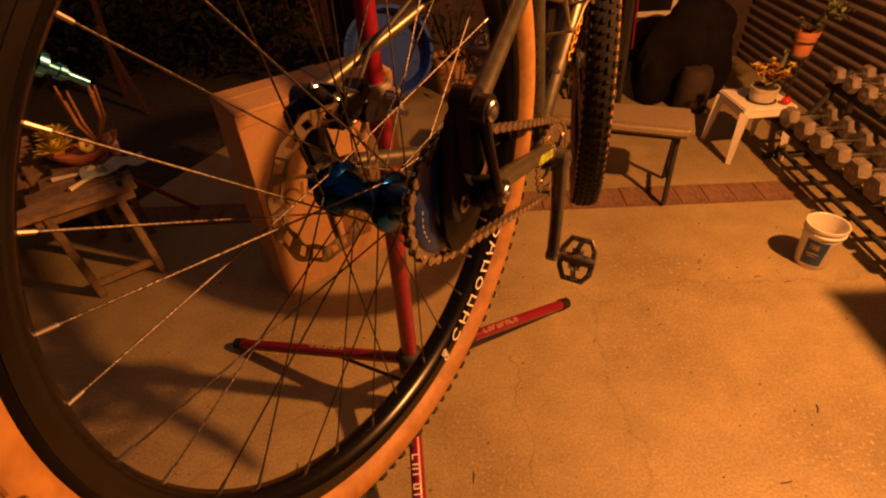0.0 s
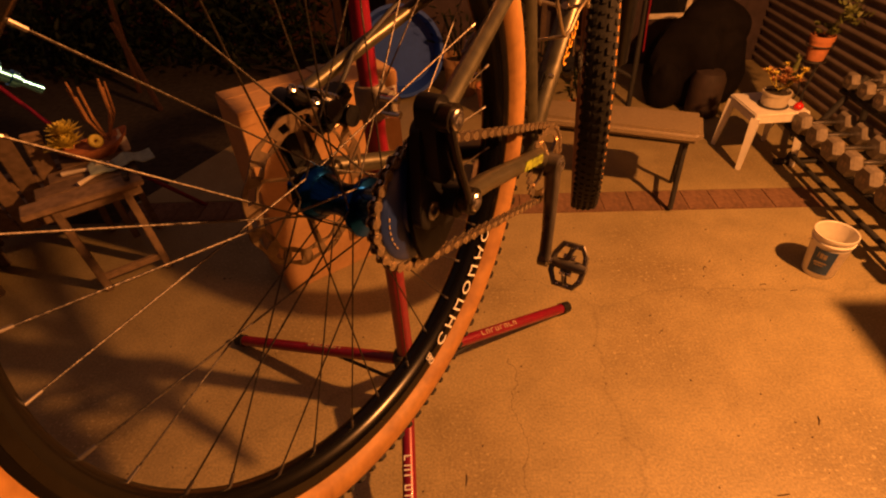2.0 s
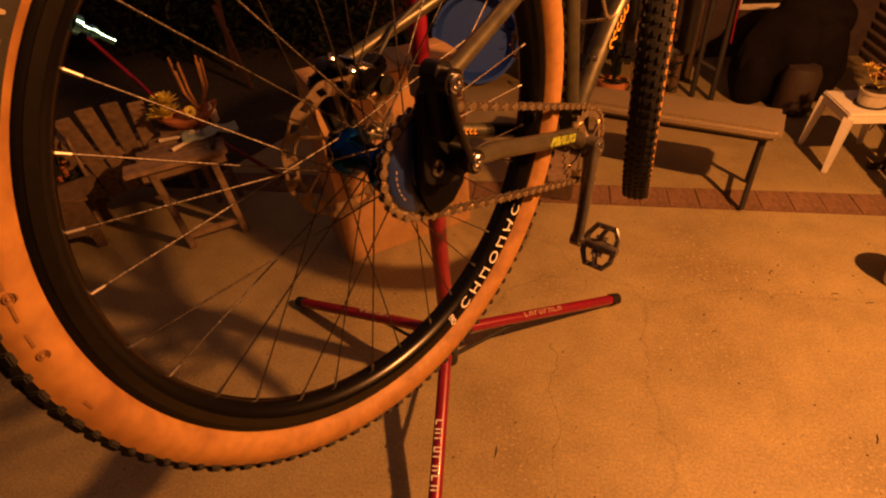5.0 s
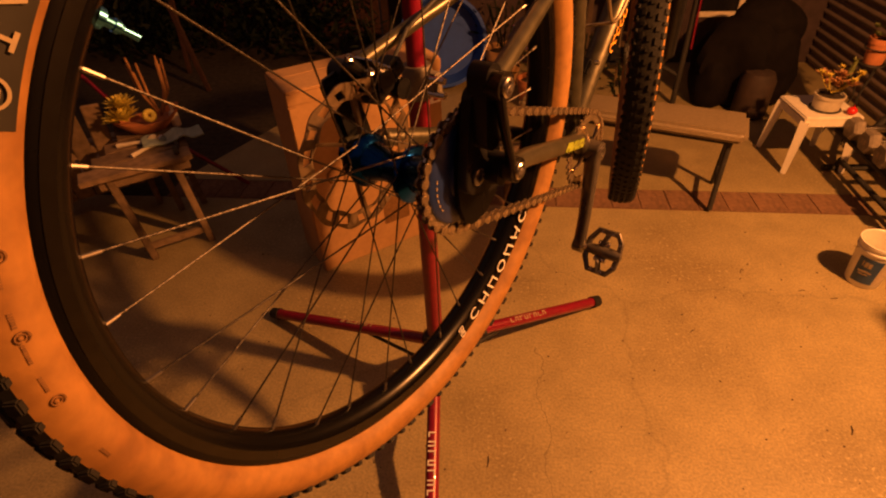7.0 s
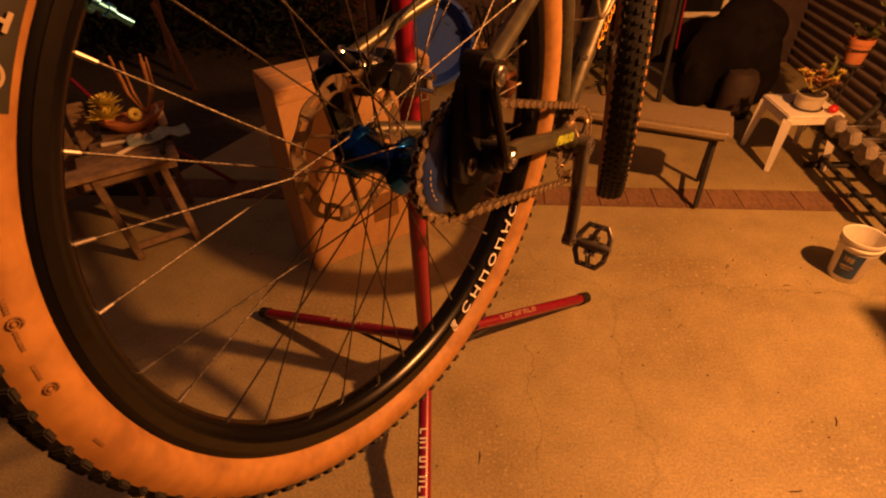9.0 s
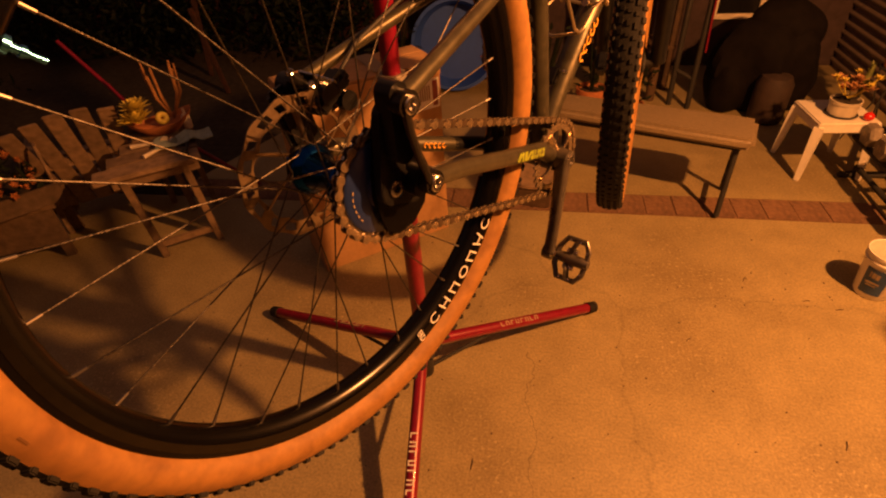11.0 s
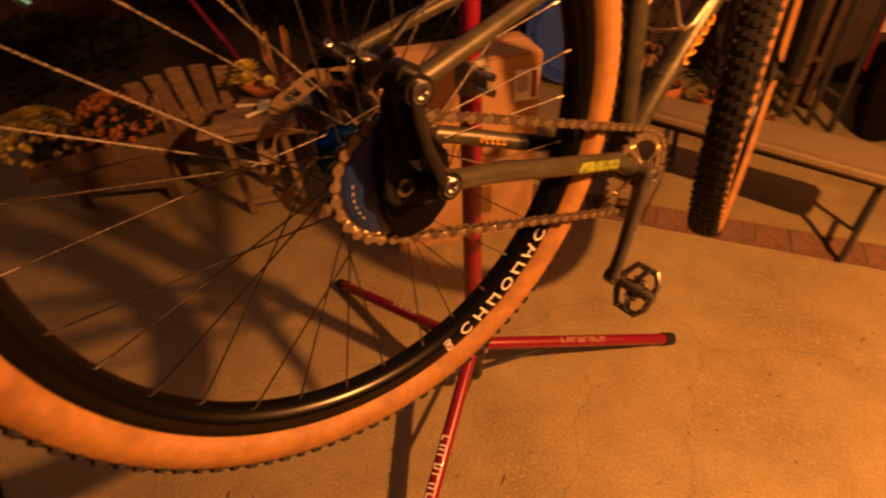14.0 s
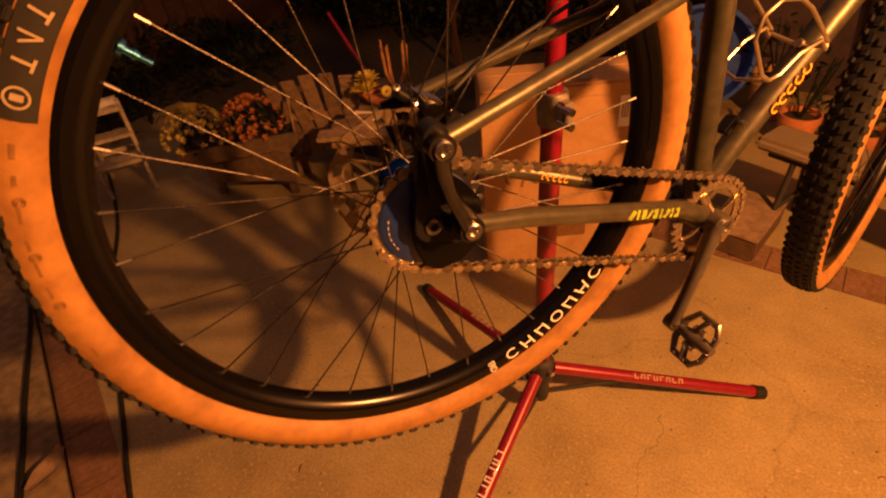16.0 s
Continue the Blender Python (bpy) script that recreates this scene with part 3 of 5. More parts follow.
bm = bmesh.new()
plate(bm, AX, (-0.015, 0.100), 0.0165, 0.0105, 0.094, 0.103)
plate(bm, AX, (0.004, 0.024), 0.0155, 0.0150, 0.0935, 0.1035)
plate(bm, (-0.0135, 0.070), (-0.0125, 0.119), 0.0105, 0.0105, 0.0985, 0.1165)
plate(bm, (0.0, 0.030), (0.006, 0.036), 0.010, 0.0105, 0.099, 0.1165)
part("dropout", bm, BLACK, fr, "black forged dropout plate")
bm = bmesh.new()
prism(bm, [(-0.035, 0.050), (-0.038, 0.030), (-0.036, 0.006), (-0.030, -0.012), (-0.016, -0.022), (0.006, -0.020), (0.024, -0.006), (0.031, 0.018), (0.030, 0.042), (0.016, 0.062), (0.004, 0.072), (0.000, 0.098), (-0.024, 0.098), (-0.027, 0.070)], 0.0895, 0.0945)
bmesh.ops.bevel(bm, geom=bm.edges[:], offset=0.0012, segments=2, affect="EDGES")
bm.transform(SIDE)
part("dropout_plate", bm, RIM, fr, "broad black plate in front of the sprocket")
bm = bmesh.new()
pts = [P(PU[0], 0.120, PU[1]), P(-0.0135, 0.124, 0.092), P(-0.009, 0.125, 0.070), P(-0.001, 0.124, 0.050), P(PL[0], 0.121, PL[1])]
tube(bm, pts, 0.012, 16, radii=[0.0104, 0.0086, 0.0078, 0.0082, 0.0104], squash=0.5)
for p0 in (pts[0], pts[-1]):
    rod(bm, p0 + Vector((0, 0.007, 0)), p0 + Vector((0, -0.007, 0)), 0.0115, seg=24)
part("rocker_link", bm, LINK, fr, "glossy black curved suspension link")
for p0 in (pts[0], pts[-1]):
    bm = bmesh.new()
    lathe(bm, [(0.0078, 0), (0.0078, 0.0025), (0.0066, 0.0035), (0.0042, 0.0035), (0.0036, 0.0005), (0.0, 0.0005)], 20, Matrix.Translation(p0 + Vector((0, -0.0068, 0))) @ pose(0, 0, 0, 90, 0, 0))
    part("pivot_bolt", bm, STEEL, fr, "bright steel pivot bolt")
bm = bmesh.new()
lathe(bm, [(0.0080, 0), (0.0080, 0.002), (0.0066, 0.003), (0.0036, 0.003), (0.0030, 0.0), (0.0, 0.0)], 24, T(*P(AX[0], 0.1034, AX[1])) @ pose(0, 0, 0, 90, 0, 0))
part("axle_end", bm, CRANK, fr, "dull hollow axle end")
bm = bmesh.new()
tube(bm, [P(0, -0.02, 0), P(-0.006, 0.02, 0.010), P(AX[0], 0.10, AX[1])], 0.013, 20, radii=[0.013, 0.016, 0.012])
part("axle", bm, TEAL_HUB, fr, "dark teal axle and driver body")
bm = bmesh.new()
box(bm, (0.042, 0.014, 0.10), T(*P(0.03, -0.106, 0.03)) @ pose(0, 0, 0, 0, -12, 0), 0.005)
rod(bm, P(0.035, -0.097, 0.074), P(0.035, -0.118, 0.074), 0.014, seg=20)
part("dropout", bm, BLACK, fr, "black left dropout")
# brake caliper with hose
bm = bmesh.new()
box(bm, (0.058, 0.030, 0.022), T(*P(0.058, -0.074, 0.064)) @ pose(0, 0, 0, 0, -30, 0), 0.006)
rod(bm, P(0.048, -0.055, 0.068), P(0.048, -0.094, 0.068), 0.0115, seg=18)
rod(bm, P(0.072, -0.055, 0.052), P(0.072, -0.094, 0.052), 0.0115, seg=18)
rod(bm, P(0.030, -0.074, 0.082), P(0.015, -0.074, 0.096), 0.006, seg=12)
cal = part("brake_caliper", bm, BLACK, fr, "black disc brake caliper")
for f, l, u in ((0.030, -0.062, 0.082), (0.084, -0.066, 0.050), (0.016, -0.074, 0.098)):
    bm = bmesh.new()
    lathe(bm, [(0.0042, 0), (0.0042, 0.004), (0.0025, 0.0045), (0.0, 0.002)], 12, T(*P(f, l, u)) @ pose(0, 0, 0, 50, 0, 0))
    part("caliper_bolt", bm, STEEL, cal, "bright caliper bolt")
bm = bmesh.new()
tube(bm, [P(0.022, -0.086, 0.060), P(0.040, -0.088, 0.046), P(0.066, -0.088, 0.036), P(0.088, -0.086, 0.040)], 0.0055, 8, squash=0.5)
part("adapter", bm, ROTOR, cal, "bare steel brake adapter")
bm = bmesh.new()
for k in range(6):
    box(bm, (0.0022, 0.026, 0.016), T(*P(0.040 + 0.006 * k, -0.074, 0.086 - 0.0036 * k)) @ pose(0, 0, 0, 0, -30, 0))
part("cooling_fins", bm, STEEL, cal, "bright cooling fins")
bm = bmesh.new()
tube(bm, [P(0.07, -0.07, 0.075), P(0.12, -0.085, 0.10), P(0.22, -0.085, 0.135), P(0.36, -0.05, 0.20)], 0.0026, 8)
part("brake_hose", bm, MATT, fr, "black hydraulic hose")

# single sprocket with its blue carrier
sp = new("sprocket")
sp.parent, sp.matrix_basis = bike, T(*P(-0.018, 0.083, 0.031)) @ SIDE
tagged(sp, "steel single sprocket on a blue carrier")


def toothed(bm, teeth, r_out, r_root, thick, r_in):
    prof = []
    for i in range(teeth * 4):
        a = 2 * math.pi * i / (teeth * 4)
        prof.append((r_out if i % 4 in (1, 2) else r_root, a))
    vs = []
    for h in (-thick / 2, thick / 2):
        vs.append([bm.verts.new((r * math.cos(a), r * math.sin(a), h)) for r, a in prof])
        vs.append([bm.verts.new((r_in * math.cos(a), r_in * math.sin(a), h)) for r, a in prof])
    o0, i0, o1, i1 = vs
    k = len(prof)
    for i in range(k):
        j = (i + 1) % k
        bm.faces.new((o0[i], o0[j], o1[j], o1[i]))
        bm.faces.new((i0[j], i0[i], i1[i], i1[j]))
        bm.faces.new((o0[j], o0[i], i0[i], i0[j]))
        bm.faces.new((o1[i], o1[j], i1[j], i1[i]))


bm = bmesh.new()
toothed(bm, 26, 0.0555, 0.0495, 0.002, 0.043)
part("teeth", bm, STEEL, sp)
bm = bmesh.new()
lathe(bm, [(0.0, 0.008), (0.020, 0.008), (0.022, 0.0055), (0.044, 0.0035), (0.046, 0.002), (0.046, -0.002), (0.0, -0.004)], 48)
part("carrier", bm, BLUE, sp, "blue anodised sprocket carrier")
bm = bmesh.new()
for i in range(6):
    box(bm, (0.0012, 0.003, 0.0005), pose(0, 0, 0, 0, 0, 165 + 9 * i) @ T(0.0385, 0, 0.0045))
part("carrier_marks", bm, PALE_INK, sp, "tiny pale marks on the carrier")

# crankset
ck = new("crankset")
ck.parent, ck.matrix_basis = bike, T(BB.x, 0, BB.z)
tagged(ck, "worn black crank with steel chainring")
bm = bmesh.new()
toothed(bm, 30, 0.0645, 0.058, 0.003, 0.047)
for i in range(4):
    a = radians(90 * i + 20)
    tube(bm, [(0.016 * math.cos(a), 0.016 * math.sin(a), 0.004), (0.034 * math.cos(a + 0.12), 0.034 * math.sin(a + 0.12), 0.004), (0.050 * math.cos(a + 0.1), 0.050 * math.sin(a + 0.1), 0.001)], 0.0075, 10, squash=0.35)
bmesh.ops.transform(bm, matrix=T(*P(0, 0.012, 0)) @ SIDE, verts=bm.verts)
part("chainring", bm, CHAIN, ck, "worn steel chainring")
CE = P(-0.066, 0.047, -0.142)
bm = bmesh.new()
tube(bm, [P(0, 0.028, 0), P(-0.022, 0.036, -0.048), P(-0.046, 0.043, -0.10), CE], 0.013, 16, radii=[0.021, 0.0175, 0.0155, 0.0155], squash=0.62)
rod(bm, P(0, 0.012, 0), P(0, 0.040, 0), 0.0185, 0.0175, 28)
rod(bm, CE + Vector((0, 0.008, 0)), CE - Vector((0, 0.008, 0)), 0.0135, seg=24)
part("crank_arm", bm, CRANK, ck, "black crank arm rubbed bright at its end")
bm = bmesh.new()
lathe(bm, [(0.0125, 0), (0.0125, 0.003), (0.0105, 0.004), (0.008, 0.004), (0.0075, 0.0), (0, 0)], 26, T(*P(0, 0.0402, 0)) @ SIDE)
part("crank_bolt", bm, STEEL, ck, "bright crank bolt")
bm = bmesh.new()
CL = P(0.059, -0.096, 0.142)
tube(bm, [P(0, -0.082, 0), P(0.03, -0.09, 0.07), CL], 0.0125, 12, squash=0.62)
rod(bm, P(0, -0.036, 0), P(0, -0.09, 0), 0.012, seg=20)
part("crank_arm", bm, CRANK, ck, "black crank arm")


def pedal(at, s):
    m = Matrix.Translation(at) @ pose(0, 0, 0, 0, -55, 0)
    l, y0, y1 = 0.068, -s * 0.016, -s * 0.068
    ym = (y0 + y1) / 2
    bm = bmesh.new()
    loop = [(-l * 0.22, y0, 0), (-l * 0.50, y0 * 0.6 + ym * 0.4, 0), (-l * 0.50, ym * 0.35 + y1 * 0.65, 0), (-l * 0.30, y1, 0), (0, y1 * 1.02, 0), (l * 0.30, y1, 0), (l * 0.50, ym * 0.35 + y1 * 0.65, 0), (l * 0.50, y0 * 0.6 + ym * 0.4, 0), (l * 0.22, y0, 0)]
    tube(bm, [m @ Vector(p) for p in loop], 0.0040, 8, closed=True, squash=1.3)
    pd = part("pedal", bm, CRANK, ck, "scuffed dark alloy cage pedal with pins")
    bm = bmesh.new()
    lathe(bm, [(0.0, 0.0), (0.0075, 0.0), (0.0095, 0.012), (0.0105, 0.028), (0.0095, 0.046), (0.0070, 0.058), (0.0, 0.058)], 18, m @ T(0, y0, 0) @ pose(0, 0, 0, 90 * s, 0, 0))
    part("pedal_body", bm, CRANK, pd, "rounded pedal spindle body")
    for f in (-1, 1):
        bm = bmesh.new()
        tube(bm, [m @ Vector((f * l * 0.10, ym * 0.8 + y0 * 0.2, 0.002)), m @ Vector((f * l * 0.26, ym, 0.006)), m @ Vector((f * l * 0.47, ym * 1.05, 0.0))], 0.0058, 8, squash=0.5)
        part("clip_jaw", bm, CRANK, pd, "worn steel jaw of the pedal")
        bm = bmesh.new()
        rod(bm, m @ Vector((f * l * 0.20, ym - 0.010, 0)), m @ Vector((f * l * 0.20, ym + 0.010, 0)), 0.0045, seg=10)
        part("spring", bm, STEEL, pd, "steel coil spring")
    for f, y in ((-0.48, 0.35), (-0.48, 0.7), (0.48, 0.35), (0.48, 0.7), (-0.28, 1.0), (0.28, 1.0)):
        bm = bmesh.new()
        yy = y0 + (y1 - y0) * y
        rod(bm, m @ Vector((l * f, yy, -0.009)), m @ Vector((l * f, yy, 0.009)), 0.0018, seg=6)
        part("pin", bm, STEEL, pd, "steel grip pin")
    bm = bmesh.new()
    rod(bm, m @ Vector((0, 0, 0)), m @ Vector((0, y0 * 1.1, 0)), 0.0062, seg=12)
    part("pedal_axle", bm, STEEL, pd, "bright pedal axle")


pedal(CE, 1)
pedal(CL, -1)

# chain: straight runs between the two toothed wheels
ch = new("chain")
ch.parent = bike
tagged(ch, "oily steel roller chain")
A0, B0, RA, RB = Vector((-0.018, 0.031)), Vector((BB.x, BB.z)), 0.0525, 0.0615
dirv = B0 - A0
base = math.atan2(dirv.y, dirv.x)
off = math.asin((RB - RA) / dirv.length)
top_a, bot_a = base + math.pi / 2 + off, base - math.pi / 2 - off
path = []
for i in range(41):
    a = top_a + (2 * math.pi + bot_a - top_a) % (2 * math.pi) * i / 40
    path.append(A0 + Vector((math.cos(a), math.sin(a))) * RA)
for i in range(41):
    a = bot_a + (top_a - bot_a) % (2 * math.pi) * i / 40
    path.append(B0 + Vector((math.cos(a), math.sin(a))) * RB)
lens = [0.0]
for a, b in zip(path, path[1:] + path[:1]):
    lens.append(lens[-1] + (b - a).length)
links = round(lens[-1] / 0.0127 / 2) * 2
pitch = lens[-1] / links


def chain_at(s):
    s %= lens[-1]
    for i in range(len(path)):
        if lens[i + 1] >= s:
            a, b = path[i], path[(i + 1) % len(path)]
            return a.lerp(b, (s - lens[i]) / max(1e-9, lens[i + 1] - lens[i]))


def link_mesh(half, mat):
    bm = bmesh.new()
    for y in (-half, half):
        for x in (-pitch / 2, pitch / 2):
            rod(bm, (x, y - 0.0005, 0), (x, y + 0.0005, 0), 0.0046, seg=12)
        box(bm, (pitch, 0.0009, 0.0044), T(0, y, 0))
    rod(bm, (-pitch / 2, -half - 0.0007, 0), (-pitch / 2, half + 0.0007, 0), 0.0023, seg=10)
    rod(bm, (pitch / 2, -half - 0.0007, 0), (pitch / 2, half + 0.0007, 0), 0.0023, seg=10)
    me = bpy.data.meshes.new("link")
    bm.to_mesh(me)
    bm.free()
    me.materials.append(mat)
    return me


LINKS = (link_mesh(0.0033, CHAIN), link_mesh(0.0022, CHAIN_IN))
for i in range(links):
    a, b = chain_at(i * pitch), chain_at((i + 1) * pitch)
    ob = new("link", LINKS[i % 2])
    mid = (a + b) / 2
    ob.parent = ch
    ob.matrix_basis = T(mid.x, -0.083 + 0.071 * min(1, max(0, (mid.x + 0.018) / 0.436)), mid.y) @ pose(0, 0, 0, 0, -math.degrees(math.atan2(b.y - a.y, b.x - a.x)), 0)

# bottle cage on the down tube
bm = bmesh.new()
ca = (P(0.93, MID, 0.42) - P(0.475, MID, -0.062)).normalized()
cn = Vector((-ca.z, 0, ca.x))

LOOP = ((0.545, 0.052), (0.533, 0.066), (0.499, 0.056), (0.474, 0.037), (0.458, 0.033), (0.444, 0.042), (0.434, 0.060), (0.419, 0.088), (0.424, 0.112), (0.448, 0.126), (0.478, 0.122), (0.500, 0.108), (0.520, 0.088), (0.545, 0.062))
for side in (0.022, -0.058):
    tube(bm, [P(f, side, u) for f, u in LOOP], 0.0026, 8)
tube(bm, [P(0.458, 0.022, 0.033), P(0.450, -0.018, 0.026), P(0.458, -0.058, 0.033)], 0.0026, 8)
tube(bm, [P(0.545, 0.022, 0.057), P(0.556, -0.018, 0.046), P(0.545, -0.058, 0.057)], 0.0030, 8)
tube(bm, [P(0.548, -0.018, 0.052), P(0.575, -0.018, 0.040)], 0.006, 8)
part("bottle_cage", bm, CAGE, bike, "bare steel wire bottle cage")
bm = bmesh.new()
box(bm, (0.028, 0.02, 0.012), T(*(P(0.462, MID, -0.045) + cn * 0.012)) @ pose(0, 0, 0, 0, -47, 0), 0.003)
part("frame_clip", bm, BLACK, bike, "black bracket bolted to the down tube")
bm = bmesh.new()
rod(bm, P(0.468, 0.004, -0.038) + cn * 0.012, P(0.468, -0.002, -0.038) + cn * 0.012, 0.004, seg=10)
part("clip_bolt", bm, STEEL, bike, "bright bracket bolt")

# fork
SM = Matrix.Translation(FHUB) @ pose(0, 0, 0, 0, 0, STEER)
bm = bmesh.new()
for s in (1, -1):
    rod(bm, SM @ Vector((0, s * 0.062, 0)), SM @ Vector((-0.10, s * 0.064, 0.36)), 0.018, 0.023, 20)
    rod(bm, SM @ Vector((-0.10, s * 0.064, 0.36)), SM @ Vector((-0.125, s * 0.064, 0.50)), 0.0165, 0.0165, 18)
part("fork", bm, BLACK, bike, "black suspension fork")
bm = bmesh.new()
box(bm, (0.05, 0.16, 0.045), SM @ T(-0.128, 0, 0.51) @ pose(0, 0, 0, 0, -12, 0), 0.01)
tube(bm, [SM @ Vector((-0.11, 0.066, 0.36)), SM @ Vector((-0.17, 0.05, 0.395)), SM @ Vector((-0.17, -0.05, 0.395)), SM @ Vector((-0.11, -0.066, 0.36))], 0.012, 10)
part("fork_crown", bm, BLACK, bike, "black fork crown and brace")
bm = bmesh.new()
box(bm, (0.05, 0.026, 0.03), SM @ T(-0.09, 0.058, 0.02) @ pose(0, 0, 0, 0, -40, 0), 0.006)
part("front_caliper", bm, BLACK, bike, "black front brake caliper")
bm = bmesh.new()
rod(bm, P(0.385, MID, 0.35), P(0.365, MID, 0.62), 0.0155, seg=18)
part("seatpost", bm, BLACK, bike, "black seatpost held by the stand")

# ---- repair stand ----
SX, SY = -0.127, 0.864
stand = thing("repair_stand", "red tubular tripod bicycle repair stand on the concrete", "repair stand", at=T(SX, SY, 0))
bm = bmesh.new()
rod(bm, (0, 0, 0.20), (0, 0, 0.90), 0.0195, seg=28)
part("pole", bm, RED, stand, "glossy red lower pole")
bm = bmesh.new()
rod(bm, (0, 0, 0.86), (0, 0, 1.52), 0.0165, seg=28)
part("upper_pole", bm, RED, stand, "glossy red upper pole")
bm = bmesh.new()
lathe(bm, [(0.0195, 0.855), (0.026, 0.855), (0.027, 0.875), (0.027, 0.905), (0.024, 0.912), (0.0165, 0.912)], 28)
box(bm, (0.030, 0.024, 0.042), T(0.028, -0.014, 0.883) @ pose(0, 0, 0, 0, 0, -30), 0.004)
col = part("collar", bm, IRON, stand, "dull metal height clamp")
for z in (0.869, 0.895):
    bm = bmesh.new()
    rod(bm, (0.022, -0.020, z), (0.052, -0.034, z), 0.0065, seg=14)
    part("clamp_bolt", bm, STEEL, col, "bright clamp bolt")
bm = bmesh.new()
rod(bm, (0, 0, 1.50), (0.20, -0.12, 1.52), 0.016, seg=18)
box(bm, (0.09, 0.07, 0.06), T(0.22, -0.13, 1.52), 0.01)
part("clamp_arm", bm, MATT, stand, "black clamp arm")
bm = bmesh.new()
lathe(bm, [(0.0, 0.085), (0.020, 0.085), (0.022, 0.10), (0.022, 0.16), (0.029, 0.165), (0.031, 0.19), (0.031, 0.225), (0.026, 0.232), (0.0195, 0.236)], 28)
part("hub", bm, MATT, stand, "black leg hub")
bm = bmesh.new()
rod(bm, (0.026, -0.012, 0.214), (0.040, -0.018, 0.214), 0.007, seg=12)
part("hub_bolt", bm, STEEL, stand, "bright hub bolt")
LEGS = ((0.468, 0.355), (-0.553, 0.234), (0.045, -0.585))
for k, (lx, ly) in enumerate(LEGS):
    d = Vector((lx, ly, 0)).normalized()
    top, tip = d * 0.03 + Vector((0, 0, 0.195)), Vector((lx, ly, 0.022))
    lg = part("leg", rod(bmesh.new(), top, tip, 0.0155, seg=22), RED, stand, "red stand leg")
    ax = (tip - top).normalized()
    bm = bmesh.new()
    rod(bm, tip - ax * 0.022, tip + ax * 0.010, 0.0185, 0.0175, 20)
    part("foot_cap", bm, RUBBER, lg, "black rubber foot cap")
    bm = bmesh.new()
    rod(bm, d * 0.02 + Vector((0, 0, 0.10)), top.lerp(tip, 0.36) - Vector((0, 0, 0.012)), 0.005, seg=8)
    part("brace", bm, MATT, lg, "thin black leg brace")
    # lettering as plain bars along the leg
    side = ax.cross(Vector((0, 0, 1))).normalized()
    nrm = side.cross(ax).normalized()
    bm = bmesh.new()
    cnt = 8
    s0, s1 = ((0.36, 0.60) if k == 0 else (0.30, 0.5) if k == 1 else (0.34, 0.62))
    nn = (nrm + side * (0.55 if k == 0 else 0.1)).normalized()
    ss = nn.cross(ax).normalized()
    for i in range(cnt):
        p0 = top.lerp(tip, s0 + (s1 - s0) * (i + 0.5) / cnt) + nn * 0.0157
        m = Matrix.Translation(p0) @ Matrix((( ax.x, ss.x, nn.x, 0), (ax.y, ss.y, nn.y, 0), (ax.z, ss.z, nn.z, 0), (0, 0, 0, 1)))
        hgt = 0.017 if k == 2 else 0.013
        box(bm, (0.003, hgt, 0.0012), m @ T(-0.005, 0, 0))
        box(bm, (0.0095, 0.0026, 0.0012), m @ T(0, hgt * 0.42 * (1 if i % 3 else -1), 0))
        if i % 2:
            box(bm, (0.003, hgt, 0.0012), m @ T(0.004, 0, 0))
    part("leg_lettering", bm, WHITE_INK if k == 2 else PALE_INK, lg, "plain pale bars printed on the leg")

# ---- patio details ----
# corrugated sheet wall
bm = bmesh.new()
WX, PITCH = 1.86, 0.052
steps = 480
prev = None
for i in range(steps + 1):
    z = -0.02 + 2.5 * i / steps
    x = WX + 0.009 * math.sin(2 * math.pi * z / PITCH)
    row = [bm.verts.new((x, y, z)) for y in (-1.2, 1.2, 3.42)] + [bm.verts.new((x + 0.02, y, z)) for y in (3.42, -1.2)]
    if prev:
        for k in range(5):
            bm.faces.new((prev[k], prev[(k + 1) % 5], row[(k + 1) % 5], row[k]))
    prev = row
tagged(finish(bm, "wall_east", SHEET), "corrugated metal sheet wall in raking lamplight", "wall", kind="structure")
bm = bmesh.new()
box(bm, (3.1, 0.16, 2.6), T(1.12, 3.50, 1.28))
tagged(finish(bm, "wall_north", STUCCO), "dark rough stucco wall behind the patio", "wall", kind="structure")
bm = bmesh.new()
box(bm, (0.16, 5.0, 2.6), T(3.9, -0.6, 1.28))
box(bm, (7.5, 0.16, 2.6), T(0.2, -2.9, 1.28))
tagged(finish(bm, "wall_south", STUCCO), "house wall behind the patio", "wall", kind="structure")

# dark board fences round the garden
def fence(name, a, b, height):
    f = thing(name, "dark reddish board fence at night", "fence", kind="structure")
    a, b = Vector(a), Vector(b)
    d = b - a
    cnt = int(d.length / 0.16)
    ang = math.degrees(math.atan2(d.y, d.x))
    bm = bmesh.new()
    box(bm, (0.152, 0.02, height), Matrix(), 0.003)
    me = None
    for i in range(cnt):
        p = a + d * ((i + 0.5) / cnt)
        if me is None:
            ob = part("board", bm, FENCE, f)
            me = ob.data
        else:
            ob = new("board", me)
            ob.parent = f
        ob.matrix_basis = T(p.x, p.y, height / 2 - 0.03 + 0.012 * math.sin(i * 2.1)) @ pose(0, 0, 0, 0, 0.4 * math.sin(i * 1.7), ang)
    bm = bmesh.new()
    for z in (0.35, height - 0.3):
        box(bm, (d.length, 0.04, 0.07), Matrix.Translation((a + b) / 2 + Vector((0, 0, z))) @ pose(0, 0, 0, 0, 0, ang) @ T(0, 0.032, 0))
    part("rail", bm, FENCE, f)
    return f


fence("fence_west", (-4.6, -2.5, 0), (-4.3, 4.4, 0), 1.9)
fence("fence_north", (-4.3, 4.4, 0), (-0.42, 4.0, 0), 1.9)


